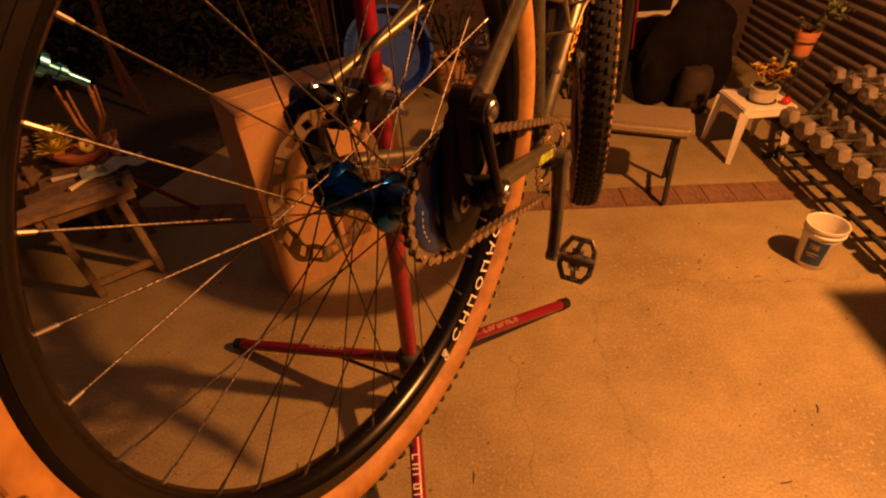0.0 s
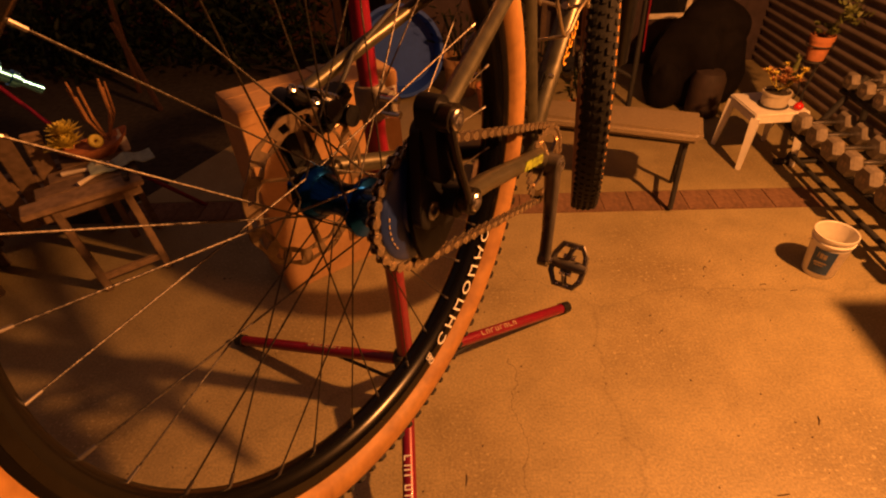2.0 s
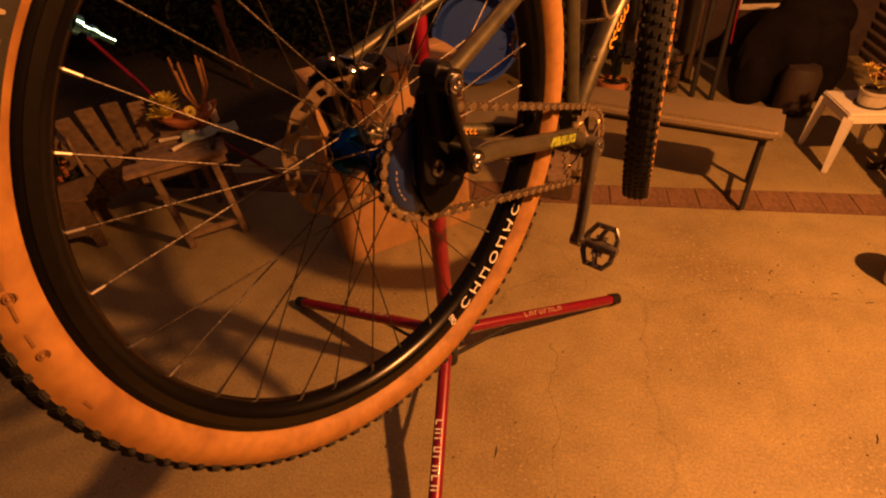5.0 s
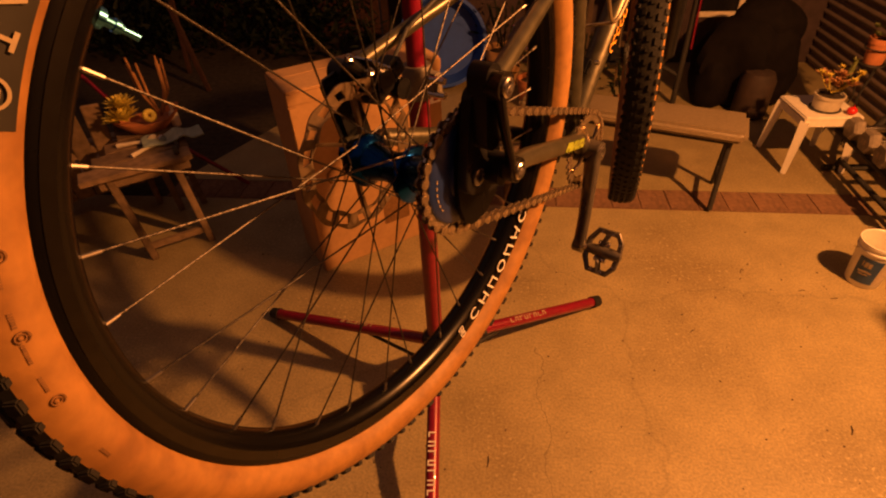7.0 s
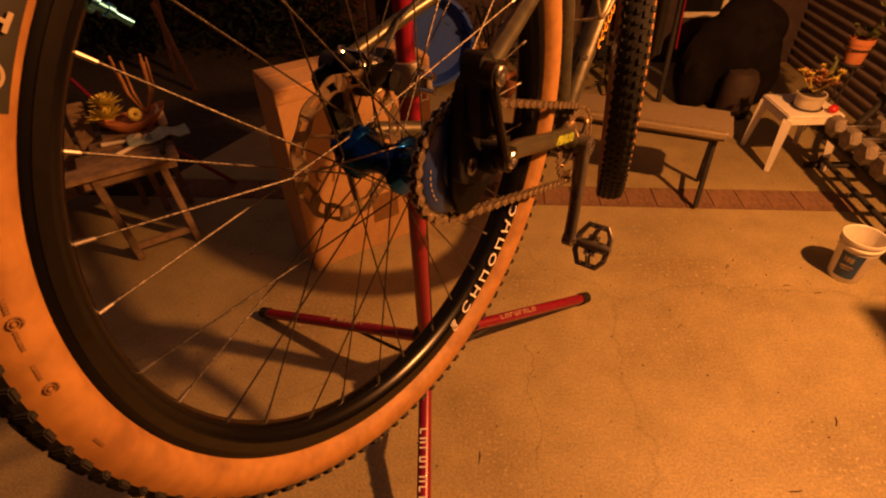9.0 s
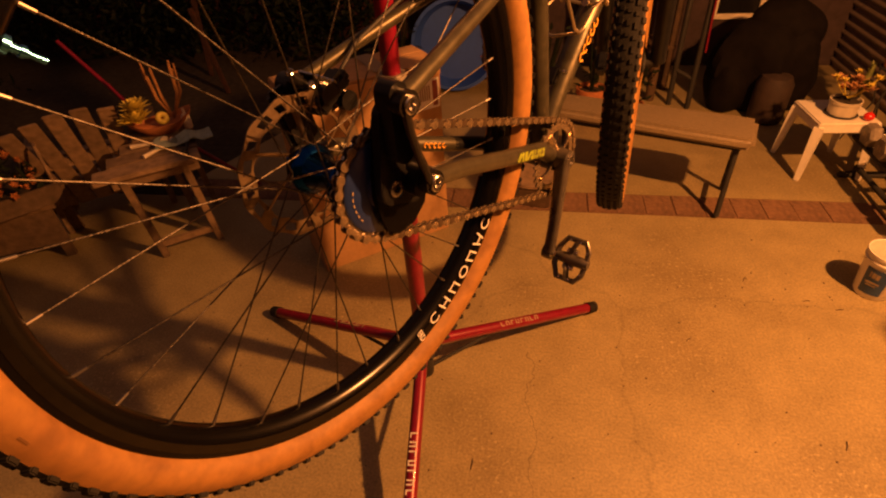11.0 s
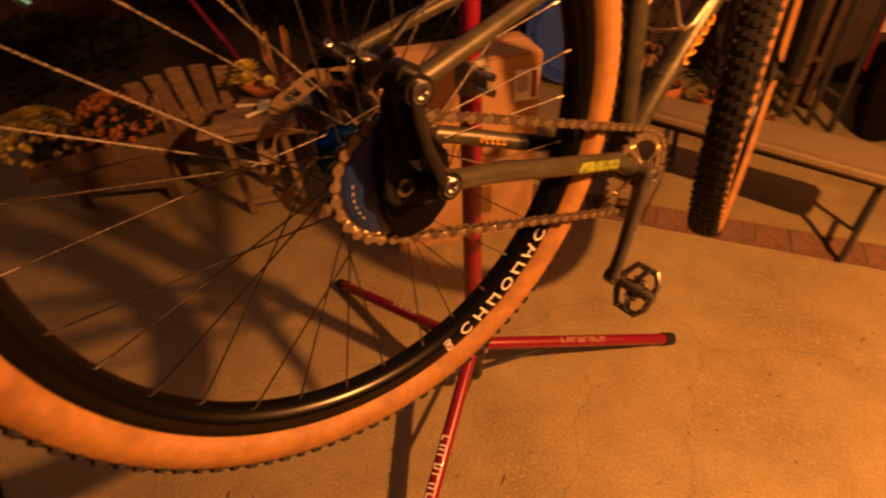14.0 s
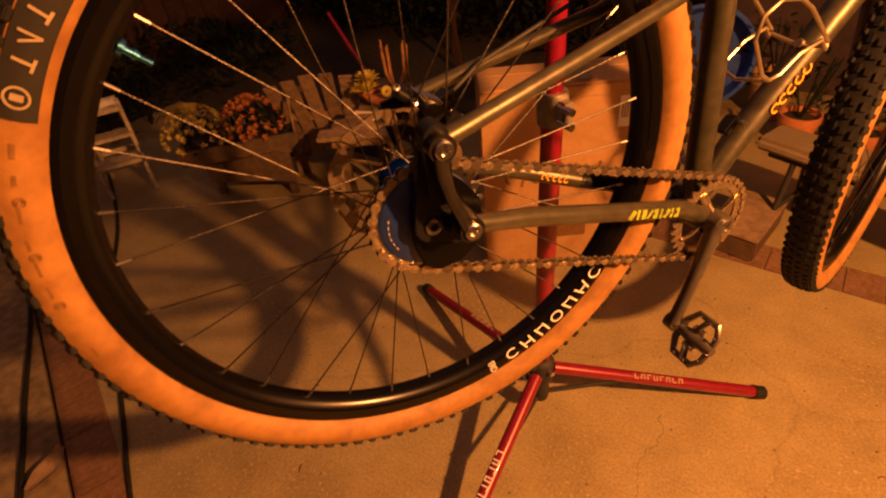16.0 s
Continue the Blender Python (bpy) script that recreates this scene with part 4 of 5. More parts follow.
# ---- cardboard box ----
def cardboard_box():
    A = Vector((-0.585, 1.335, 0))
    u, v = Vector((0.80, 0.60, 0)), Vector((-0.60, 0.80, 0))
    w, dpt, h, th = 0.505, 0.20, 0.655, 0.006
    m = Matrix(((u.x, v.x, 0, A.x), (u.y, v.y, 0, A.y), (0, 0, 1, 0), (0, 0, 0, 1)))
    b = thing("cardboard_box", "tall brown cardboard box with loosely folded top and a shipping label", "box", at=m)
    for nm, size, at in (("panel", (w, th, h), T(w / 2, th / 2, h / 2)), ("panel", (w, th, h), T(w / 2, dpt - th / 2, h / 2)), ("panel", (th, dpt - 2 * th, h), T(th / 2, dpt / 2, h / 2)), ("panel", (th, dpt - 2 * th, h), T(w - th / 2, dpt / 2, h / 2))):
        part(nm, box(bmesh.new(), size, at, 0.0015), CARD, b)
    part("bottom", box(bmesh.new(), (w - 2 * th, dpt - 2 * th, th), T(w / 2, dpt / 2, th / 2 + 0.002)), CARD_PALE, b)
    # flaps lighter than the panels: the lamplight on the top is in the colour
    part("flap", box(bmesh.new(), (w - 0.004, dpt * 0.56, th), T(w / 2, dpt * 0.28, h + 0.004) @ pose(0, 0, 0, 1.5, 0, 0), 0.0015), CARD_PALE, b, "folded cardboard top flap, paler for the lamplight on it")
    part("flap", box(bmesh.new(), (w - 0.004, dpt * 0.42, th), T(w / 2, dpt * 0.785, h + 0.003) @ pose(0, 0, 0, -2.5, 0, 0), 0.0015), CARD_PALE, b, "folded cardboard top flap, paler for the lamplight on it")
    bm = bmesh.new()
    box(bm, (0.05, dpt * 0.9, 0.0008), T(w * 0.62, dpt * 0.5, h + 0.0115) @ pose(0, 0, 0, -0.5, 0, 0))
    part("packing_tape", bm, PALE_INK, b, "strip of old packing tape")
    part("fold_edge", box(bmesh.new(), (w, 0.005, 0.034), T(w / 2, -0.0035, h - 0.018), 0.0015), CARD, b, "folded cardboard rim")
    part("fold_edge", box(bmesh.new(), (0.022, 0.005, h - 0.04), T(0.012, -0.0035, (h - 0.04) / 2), 0.0015), CARD, b, "folded cardboard rim")
    lb = part("label", box(bmesh.new(), (0.078, 0.0012, 0.10), T(w - 0.045, -0.0008, h - 0.095)), WHITE_INK, b, "white shipping label with a red bar")
    bm = bmesh.new()
    box(bm, (0.018, 0.001, 0.085), T(w - 0.022, -0.0020, h - 0.095))
    part("label_bar", bm, RED, lb, "red bar")
    bm = bmesh.new()
    for i in range(5):
        box(bm, (0.004, 0.001, 0.05), T(w - 0.075 + 0.008 * i, -0.0020, h - 0.09))
    part("label_print", bm, DARK_INK, lb)
    bm = bmesh.new()
    for i in range(4):
        x = 0.10 + 0.08 * i
        spin(bm, [(0.030, 0), (0.022, 0), (0.022, 0.001), (0.030, 0.001)], 18, T(x, -0.0005, 0.36) @ pose(0, 0, 0, 90, 0, 0), start=0.6 * i, end=4.2 + 0.5 * i)
        box(bm, (0.009, 0.001, 0.075), T(x + 0.034, -0.001, 0.36) @ pose(0, 0, 0, 0, 12, 0))
    part("box_print", bm, DARK_INK, b, "large dark plain shapes printed on the box")
    bm = bmesh.new()
    box(bm, (0.10, 0.001, 0.11), T(0.30, -0.0008, 0.16))
    part("box_mark", bm, DARK_INK, b, "dark square mark on the box")


cardboard_box()


# ---- bench ----
def bench():
    a = math.degrees(math.atan2(0.26, -0.76))
    b = thing("weight_bench", "brown vinyl weight bench on black tube legs", "bench", at=T(0.925, 1.86, 0) @ pose(0, 0, 0, 0, 0, a))
    L, W, top = 0.86, 0.185, 0.335
    bm = bmesh.new()
    prism(bm, [(0.0, -W * 0.52), (0.03, -W * 0.56), (L, -W * 0.44), (L, W * 0.44), (0.03, W * 0.56), (0.0, W * 0.52)], top - 0.046, top)
    bmesh.ops.bevel(bm, geom=bm.edges[:], offset=0.016, segments=5, affect="EDGES")
    part("pad", bm, VINYL, b, "brown vinyl pad")
    bm = bmesh.new()
    box(bm, (L * 0.88, W * 0.5, 0.012), T(L / 2, 0, top - 0.050))
    part("pad_board", bm, DARKWOOD, b, "dark board under the pad")
    bm = bmesh.new()
    box(bm, (L * 0.92, 0.036, 0.034), T(L / 2, 0, top - 0.072), 0.003)
    part("spine", bm, MATT, b, "black steel spine")
    for x, sp in ((0.05, 0.11), (0.72, 0.10)):
        for s in (-1, 1):
            bm = bmesh.new()
            tube(bm, [(x, s * 0.055, top - 0.055), (x, s * 0.06, 0.2), (x, s * sp, 0.012)], 0.0105, 10)
            part("leg", bm, MATT, b)
        bm = bmesh.new()
        rod(bm, (x, -sp * 0.86, 0.10), (x, sp * 0.86, 0.10), 0.009, seg=10)
        part("crossbar", bm, MATT, b)
    return b


bench()


# ---- bucket ----
bk = thing("paint_bucket", "empty white plastic pail with a blue printed label", "bucket", at=T(1.226, 1.40, 0) @ Matrix.Diagonal((0.67, 0.67, 0.80, 1)))
bm = bmesh.new()
lathe(bm, [(0.0, 0.001), (0.070, 0.0), (0.0735, 0.004), (0.089, 0.168), (0.0945, 0.169), (0.0945, 0.176), (0.0905, 0.178), (0.091, 0.192), (0.0955, 0.193), (0.0955, 0.205), (0.092, 0.206), (0.0885, 0.203), (0.0865, 0.17), (0.071, 0.008), (0.0, 0.006)], 56)
part("pail", bm, PLASTIC, bk)
bm = bmesh.new()
spin(bm, [(0.0765, 0.026), (0.0885, 0.150), (0.0889, 0.150), (0.0769, 0.026)], 20, start=radians(195), end=radians(262))
part("label", bm, LABEL_BLUE, bk, "dark blue label")
bm = bmesh.new()
spin(bm, [(0.0765, 0.026), (0.0885, 0.150), (0.0888, 0.150), (0.0768, 0.026)], 20, start=radians(262.5), end=radians(300))
part("label", bm, LABEL_PALE, bk, "faded beige label panel")
bm = bmesh.new()
for i, (a, z, hh, w) in enumerate(((212, 0.122, 0.024, 0.006), (222, 0.120, 0.024, 0.014), (233, 0.118, 0.024, 0.014), (226, 0.085, 0.008, 0.055), (224, 0.072, 0.005, 0.04))):
    r = 0.0765 + (z - 0.026) * 0.097 + 0.0012
    box(bm, (w, 0.0008, hh), pose(0, 0, 0, 0, 0, a + 90) @ T(0, -r, z) @ pose(0, 0, 0, 5.6, 0, 0))
part("label_print", bm, PALE_INK, bk, "pale plain bars on the label")
bm = bmesh.new()
tube(bm, [(0.095 * math.cos(a), 0.02 * math.sin(a) * 0 + 0.1 * math.sin(a), 0.172 - 0.06 * math.sin(a)) for a in (math.pi * i / 16 for i in range(17))], 0.0016, 6)
part("wire_handle", bm, STEEL, bk, "thin wire handle")

# ---- white table with plants ----
tb = thing("plastic_table", "small white plastic side table with splayed legs", "table", at=T(1.345, 2.21, 0) @ pose(0, 0, 0, 0, 0, 4))
HW, HH = 0.115, 0.252
bm = bmesh.new()
box(bm, (2 * HW, 2 * HW, 0.014), T(0, 0, HH - 0.007), 0.005)
for s in (-1, 1):
    box(bm, (2 * HW, 0.010, 0.032), T(0, s * (HW - 0.006), HH - 0.026), 0.002)
    box(bm, (0.010, 2 * HW - 0.02, 0.032), T(s * (HW - 0.006), 0, HH - 0.026), 0.002)
part("tabletop", bm, PLASTIC, tb)
for sx in (-1, 1):
    for sy in (-1, 1):
        bm = bmesh.new()
        bmesh.ops.create_cone(bm, cap_ends=True, segments=4, radius1=0.013, radius2=0.024, depth=HH - 0.02, matrix=along((sx * (HW + 0.006), sy * (HW + 0.006), 0.0), (sx * (HW - 0.014), sy * (HW - 0.014), HH - 0.02)) @ pose(0, 0, 0, 0, 0, 45))
        part("leg", bm, PLASTIC, tb)


def potted(name, label, at, r, h, mat, group="potted plants"):
    foot = 0.9 if mat is GLAZE else 0.72
    p = thing(name, label, "potted plant", group, at=T(*at))
    bm = bmesh.new()
    lathe(bm, [(0, 0), (r * foot, 0), (r * 0.94, h * 0.78), (r, h * 0.79), (r * 1.02, h), (r * 0.92, h), (r * 0.88, h * 0.8), (0, h * 0.78)], 32)
    part("pot", bm, mat, p)
    bm = bmesh.new()
    lathe(bm, [(0, h * 0.86), (r * 0.90, h * 0.84)], 20)
    part("potting_soil", bm, SOIL, p)
    return p


p1 = potted("succulent_pot", "cream ceramic pot of rusty succulents on the white table", (1.345, 2.18, HH + 0.007), 0.056, 0.056, GLAZE)
bm = bmesh.new()
lathe(bm, [(0, -0.007), (0.05, -0.007), (0.060, -0.002), (0.058, 0.0), (0.0, -0.003)], 28)
part("saucer", bm, MATT, p1, "dark saucer")
bm = bmesh.new()
rng = random.Random(4)
for k in range(9):
    a, rr = rng.uniform(0, 6.28), rng.uniform(0.01, 0.075)
    bm = bmesh.new()
    rosette(bm, (rr * math.cos(a) - 0.01, rr * math.sin(a), 0.075 + rng.uniform(0, 0.05)), rng.uniform(0.030, 0.050), 16, k)
    part("rosette", bm, LEAF_R, p1, "rusty succulent rosette")
bm = bmesh.new()
for k in range(6):
    a = rng.uniform(0, 6.28)
    e = Vector((0.07 * math.cos(a), 0.07 * math.sin(a), 0.13 + 0.03 * rng.random()))
    bm = bmesh.new()
    tube(bm, [(0, 0, 0.06), e * 0.5 + Vector((0, 0, 0.02)), e], 0.0022, 5)
    rosette(bm, e, 0.026, 12, 40 + k)
    part("stem", bm, LEAF_Y, p1, "arching stem with a yellow tip")
bm = bmesh.new()
tube(bm, [(0.045, 0.02, 0.06), (0.05, 0.022, 0.14), (0.055, 0.02, 0.185)], 0.009, 8, radii=[0.008, 0.011, 0.005])
for k in range(60):
    a, z = rng.uniform(0, 6.28), rng.uniform(0.07, 0.185)
    leaf(bm, T(0.05, 0.021, z) @ pose(0, 0, 0, 0, -35, math.degrees(a)), 0.018, 0.006)
part("upright_stem", bm, LEAF, p1, "green upright stem")
bm = bmesh.new()
bmesh.ops.create_uvsphere(bm, u_segments=20, v_segments=12, radius=0.019, matrix=T(0, 0, 0.016) @ Matrix.Diagonal((1, 1, 0.85, 1)))
rod(bm, (0, 0, 0.03), (0.003, 0, 0.038), 0.002, seg=6)
tm = finish(bm, "tomato", TOMATO)
tm.matrix_basis = T(1.42, 2.125, HH)
tagged(tm, "small red tomato on the white table", "tomato")

# plant on a wire stand by the sheet wall
ws = thing("plant_stand", "thin black wire plant stand against the sheet wall", "plant stand", at=T(1.60, 2.42, 0))
bm = bmesh.new()
for i in range(3):
    a = radians(120 * i + 20)
    tube(bm, [(0.07 * math.cos(a), 0.07 * math.sin(a), 0.0), (0.012 * math.cos(a), 0.012 * math.sin(a), 0.2), (0.045 * math.cos(a), 0.045 * math.sin(a), 0.352)], 0.0035, 6)
tube(bm, [(0.046 * math.cos(t), 0.046 * math.sin(t), 0.352) for t in (2 * math.pi * i / 20 for i in range(20))], 0.0035, 6, closed=True)
tube(bm, [(0.053 * math.cos(t), 0.053 * math.sin(t), 0.42) for t in (2 * math.pi * i / 20 for i in range(20))], 0.003, 6, closed=True)
part("wire_frame", bm, MATT, ws)
p2 = potted("terracotta_pot", "terracotta pot with trailing plant on a wire stand", (1.60, 2.42, 0.3565), 0.049, 0.105, TERRA)
bm = bmesh.new()
for k in range(10):
    a, rr = rng.uniform(0, 6.28), rng.uniform(0, 0.05)
    rosette(bm, (rr * math.cos(a), rr * math.sin(a), 0.11 + rng.uniform(0, 0.03)), 0.032, 14, 60 + k)
for k in range(5):
    e = Vector((rng.uniform(0.0, 0.06), -rng.uniform(0.02, 0.14), 0.19 + 0.06 * rng.random()))
    tube(bm, [(0, 0, 0.1), e * 0.55 + Vector((0, 0, 0.07)), e], 0.0022, 5)
    for j in range(16):
        leaf(bm, Matrix.Translation(e + Vector((rng.uniform(-0.03, 0.03), rng.uniform(-0.04, 0.04), rng.uniform(-0.03, 0.03)))) @ pose(0, 0, 0, rng.uniform(-40, 40), rng.uniform(-60, 30), rng.uniform(0, 360)), 0.03, 0.014)
part("foliage", bm, LEAF, p2, "pale green trailing leaves")


# ---- dumbbells on their rack ----
rack = thing("dumbbell_rack", "black steel two-tier dumbbell rack by the sheet wall", "rack", at=T(0, 0, 0))
Y0, Y1 = 2.17, 1.22
for (x0, x1, z) in ((1.43, 1.585, 0.165), (1.60, 1.715, 0.315)):
    for x in (x0, x1):
        bm = bmesh.new()
        box(bm, (0.026, Y0 - Y1, 0.016), T(x, (Y0 + Y1) / 2, z + (0.012 if x == x1 else 0)) @ pose(0, 0, 0, 0, -8, 0), 0.002)
        part("rail", bm, MATT, rack)
for y in (Y0 - 0.05, Y1 + 0.04):
    bm = bmesh.new()
    tube(bm, [(1.405, y, 0.012), (1.56, y, 0.014), (1.73, y, 0.012)], 0.014, 8)
    tube(bm, [(1.46, y, 0.02), (1.52, y, 0.17), (1.64, y, 0.39)], 0.0135, 8)
    tube(bm, [(1.72, y, 0.02), (1.69, y, 0.30)], 0.0135, 8)
    part("end_frame", bm, MATT, rack)
bm = bmesh.new()
rod(bm, (1.46, Y0 - 0.05, 0.05), (1.46, Y1 + 0.04, 0.05), 0.011, seg=10)
rod(bm, (1.60, Y0 - 0.05, 0.05), (1.60, Y1 + 0.04, 0.05), 0.011, seg=10)
part("crossbar", bm, MATT, rack)


def dumbbell(x, y, z, length, r):
    d = thing("dumbbell", "grey cast-iron hexagonal dumbbell with a steel handle on the rack", "dumbbell", "dumbbells on the rack", at=T(x, y, z))
    hw = r * 0.95
    for s in (-1, 1):
        bm = bmesh.new()
        c = s * (length / 2 - hw / 2)
        q = pose(0, 0, 0, 0, 90, 0) @ pose(0, 0, 0, 0, 0, 30)
        lathe(bm, [(0, -hw / 2), (r * 0.82, -hw / 2), (r, -hw * 0.3), (r, hw * 0.3), (r * 0.82, hw / 2), (0, hw / 2)], 6, T(c, 0, 0) @ q)
        hd = part("head", bm, IRON, d, "worn hexagonal iron head")
        bm = bmesh.new()
        bars(bm, T(s * (length / 2 + 0.0004), 0, 0) @ pose(0, 0, 0, 90, 0, 90), r * 0.7, r * 0.4, 2, int(y * 100))
        part("weight_mark", bm, PALE_INK if s < 0 else DARK_INK, hd, "worn plain mark")
    bm = bmesh.new()
    lathe(bm, [(0.010, -length / 2 + hw * 0.9), (0.0125, -0.02), (0.0135, 0), (0.0125, 0.02), (0.010, length / 2 - hw * 0.9)], 14, pose(0, 0, 0, 0, 90, 0))
    part("handle", bm, STEEL, d, "bare steel handle")


for i in range(8):
    dumbbell(1.505, 2.06 - 0.112 * i, 0.222 + 0.001 * i, 0.215, 0.046 + 0.0008 * i)
for i in range(8):
    dumbbell(1.655, 2.13 - 0.100 * i, 0.367, 0.155, 0.036 + 0.0004 * i)

# cabinet beside the camera whose edge shades the floor
cb = thing("storage_cabinet", "dark wooden storage cabinet against the sheet wall", "cabinet", at=T(1.585, 0.34, 0))
part("body", box(bmesh.new(), (0.48, 1.12, 0.87), T(0.005, 0, 0.435), 0.004), DARKWOOD, cb)
part("top", box(bmesh.new(), (0.50, 1.14, 0.028), T(0, 0, 0.885), 0.004), DARKWOOD, cb)

# ---- back of the patio ----
gr = thing("covered_grill", "kettle grill under a sagging black cover with a brown gas bottle", "grill", at=T(1.25, 2.86, 0))


def lump(bm, at, size, seed):
    vs = bmesh.ops.create_uvsphere(bm, u_segments=28, v_segments=18, radius=1, matrix=T(*at) @ Matrix.Diagonal((*size, 1)))["verts"]
    for v in vs:
        fold = noise.noise(Vector((v.co.x * 9 + seed, v.co.y * 9, v.co.z * 2.5)))
        v.co += Vector((v.co.x - at[0], v.co.y - at[1], 0)) * fold * 0.35
        v.co.z = max(v.co.z + 0.02 * noise.noise(v.co * 7), 0.004)


bm = bmesh.new()
lump(bm, (0.02, 0, 0.20), (0.24, 0.19, 0.27), 1)
part("cover", bm, COVER, gr, "sagging black cover")
bm = bmesh.new()
lump(bm, (-0.15, -0.05, 0.12), (0.11, 0.12, 0.15), 4)
part("cover_skirt", bm, COVER, gr, "bunched side of the cover")
bm = bmesh.new()
lump(bm, (0.07, 0.02, 0.38), (0.17, 0.14, 0.15), 8)
part("lid", bm, COVER, gr, "domed lid under the cover")
bm = bmesh.new()
lathe(bm, [(0, 0.004), (0.074, 0.004), (0.082, 0.02), (0.082, 0.19), (0.066, 0.225), (0.02, 0.24), (0, 0.24)], 28, T(0.02, -0.20, 0))
part("gas_bottle", bm, RUST, gr, "dull brown gas bottle")
pf = thing("picture_frame", "dark glazed panel in a pale frame on the back wall", "frame", at=T(1.255, 3.408, 0.475))
part("pane", box(bmesh.new(), (0.22, 0.008, 0.34), T(0, 0.004, 0)), GLASS, pf)
for s in (-1, 1):
    part("frame_bar", box(bmesh.new(), (0.03, 0.022, 0.40), T(s * 0.125, 0, 0), 0.003), CREAM, pf)
    part("frame_bar", box(bmesh.new(), (0.22, 0.022, 0.03), T(0, 0, s * 0.185), 0.003), CREAM, pf)

# dark posts and shelf with pots
sh = thing("plant_shelf", "dark wooden plant shelf with posts at the back wall", "shelf", at=T(0.86, 2.78, 0))
for x, y, r in ((-0.014, 0.057, 0.014), (0.071, 0.007, 0.014), (-0.105, 0.115, 0.024)):
    bm = bmesh.new()
    tube(bm, [(x, y, 0.0), (x, y + 0.01, 0.6), (x + 0.01, y + 0.02, 1.25)], r, 12)
    part("post", bm, MATT if r < 0.02 else DARKWOOD, sh)
bm = bmesh.new()
tube(bm, [(-0.014, 0.057, 0.19), (0.071, 0.007, 0.155)], 0.010, 8)
part("crossbar", bm, MATT, sh)
part("shelf_board", box(bmesh.new(), (0.42, 0.20, 0.022), T(-0.20, 0.34, 0.24), 0.003), DARKWOOD, sh)
part("shelf_board", box(bmesh.new(), (0.42, 0.20, 0.022), T(-0.20, 0.34, 0.55), 0.003), DARKWOOD, sh)
for x in (-0.39, -0.01):
    part("upright", box(bmesh.new(), (0.03, 0.19, 0.80), T(x, 0.34, 0.40), 0.003), DARKWOOD, sh)
bm = bmesh.new()
tube(bm, [(0.078, -0.012, 0.62), (0.082, -0.014, 0.45), (0.090, -0.012, 0.30)], 0.005, 6)
part("hook_cord", bm, RED, sh, "red cord hung on the post")


def bushy(name, label, at, r, h, mat, leaves, spread, height, seed, lsize=0.06):
    p = potted(name, label, at, r, h, mat)
    bm = bmesh.new()
    rg = random.Random(seed)
    for k in range(leaves):
        a, q = rg.uniform(0, 6.28), rg.random() ** 0.6
        z = h + height * rg.random()
        m = T(spread * q * math.cos(a), spread * q * math.sin(a), z) @ pose(0, 0, 0, rg.uniform(-40, 40), rg.uniform(-60, 20), math.degrees(a) + rg.uniform(-50, 50))
        leaf(bm, m, lsize * rg.uniform(0.6, 1.2), lsize * 0.3, rg.uniform(-0.3, 0.3))
    for k in range(7):
        a = rg.uniform(0, 6.28)
        tube(bm, [(0, 0, h * 0.8), (spread * 0.4 * math.cos(a), spread * 0.4 * math.sin(a), h + height * 0.5), (spread * 0.6 * math.cos(a), spread * 0.6 * math.sin(a), h + height * 0.9)], 0.004, 5)
    part("foliage", bm, LEAF_SHADED, p, "green leaves darkened as if unlit")
    return p


for i, (x, y, r, h, mt) in enumerate(((0.18, 2.75, 0.085, 0.16, TERRA), (0.42, 2.72, 0.075, 0.14, TERRA), (0.62, 2.62, 0.055, 0.10, TERRA), (-0.66, 2.92, 0.10, 0.18, TERRA), (0.02, 3.05, 0.11, 0.22, CARD))):
    bushy("garden_pot", "terracotta garden pot with a leafy plant at the back", (x, y, 0.0), r, h, mt, 45, r * 1.5, 0.26, 20 + i)

tbk = thing("blue_tub", "large round blue plastic tub standing on its edge", "tub", at=T(-0.34, 3.12, 0.245) @ pose(0, 0, 0, 80, 0, 6))
bm = bmesh.new()
lathe(bm, [(0, 0), (0.20, 0), (0.212, 0.01), (0.235, 0.12), (0.250, 0.122), (0.250, 0.134), (0.232, 0.134), (0.205, 0.014), (0.0, 0.012)], 56)
part("tub", bm, TUB, tbk)

# hedge and shrubs in the dark, their shade put into the leaf colour
def hedge(name, label, x0, x1, y0, y1, h, cnt, seed):
    rg = random.Random(seed)
    bm = bmesh.new()
    for k in range(cnt):
        c = Vector((rg.uniform(x0, x1), rg.uniform(y0, y1), 0))
        top = h * (0.55 + 0.45 * noise.noise(c * 1.7))
        c.z = rg.uniform(0.02, max(0.2, top))
        m = Matrix.Translation(c) @ pose(0, 0, 0, rg.uniform(-60, 60), rg.uniform(-70, 40), rg.uniform(0, 360))
        leaf(bm, m, rg.uniform(0.05, 0.11), rg.uniform(0.02, 0.04), rg.uniform(-0.3, 0.4))
    ob = finish(bm, name, LEAF_SHADED)
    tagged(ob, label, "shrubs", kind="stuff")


hedge("shrubs", "leafy shrubs along the fence, night shade put into their colour", -4.2, -0.9, 3.45, 4.1, 1.1, 3600, 5)
hedge("ground_plants", "low plants beside the patio, coloured as if out of the lamplight", -4.2, -3.0, -0.6, 2.8, 0.5, 2200, 6)
for i, (x, y, h, lean) in enumerate(((-1.85, 3.0, 0.52, -9), (-2.05, 3.3, 0.85, 5))):
    bm = bmesh.new()
    box(bm, (0.026, 0.026, h), T(0, 0, h / 2) @ pose(0, 0, 0, 0, lean, 0), 0.004)
    st = finish(bm, "garden_stake", FENCE)
    st.matrix_basis = T(x, y, -0.03)
    tagged(st, "weathered wooden garden stake among the shrubs", "stake")

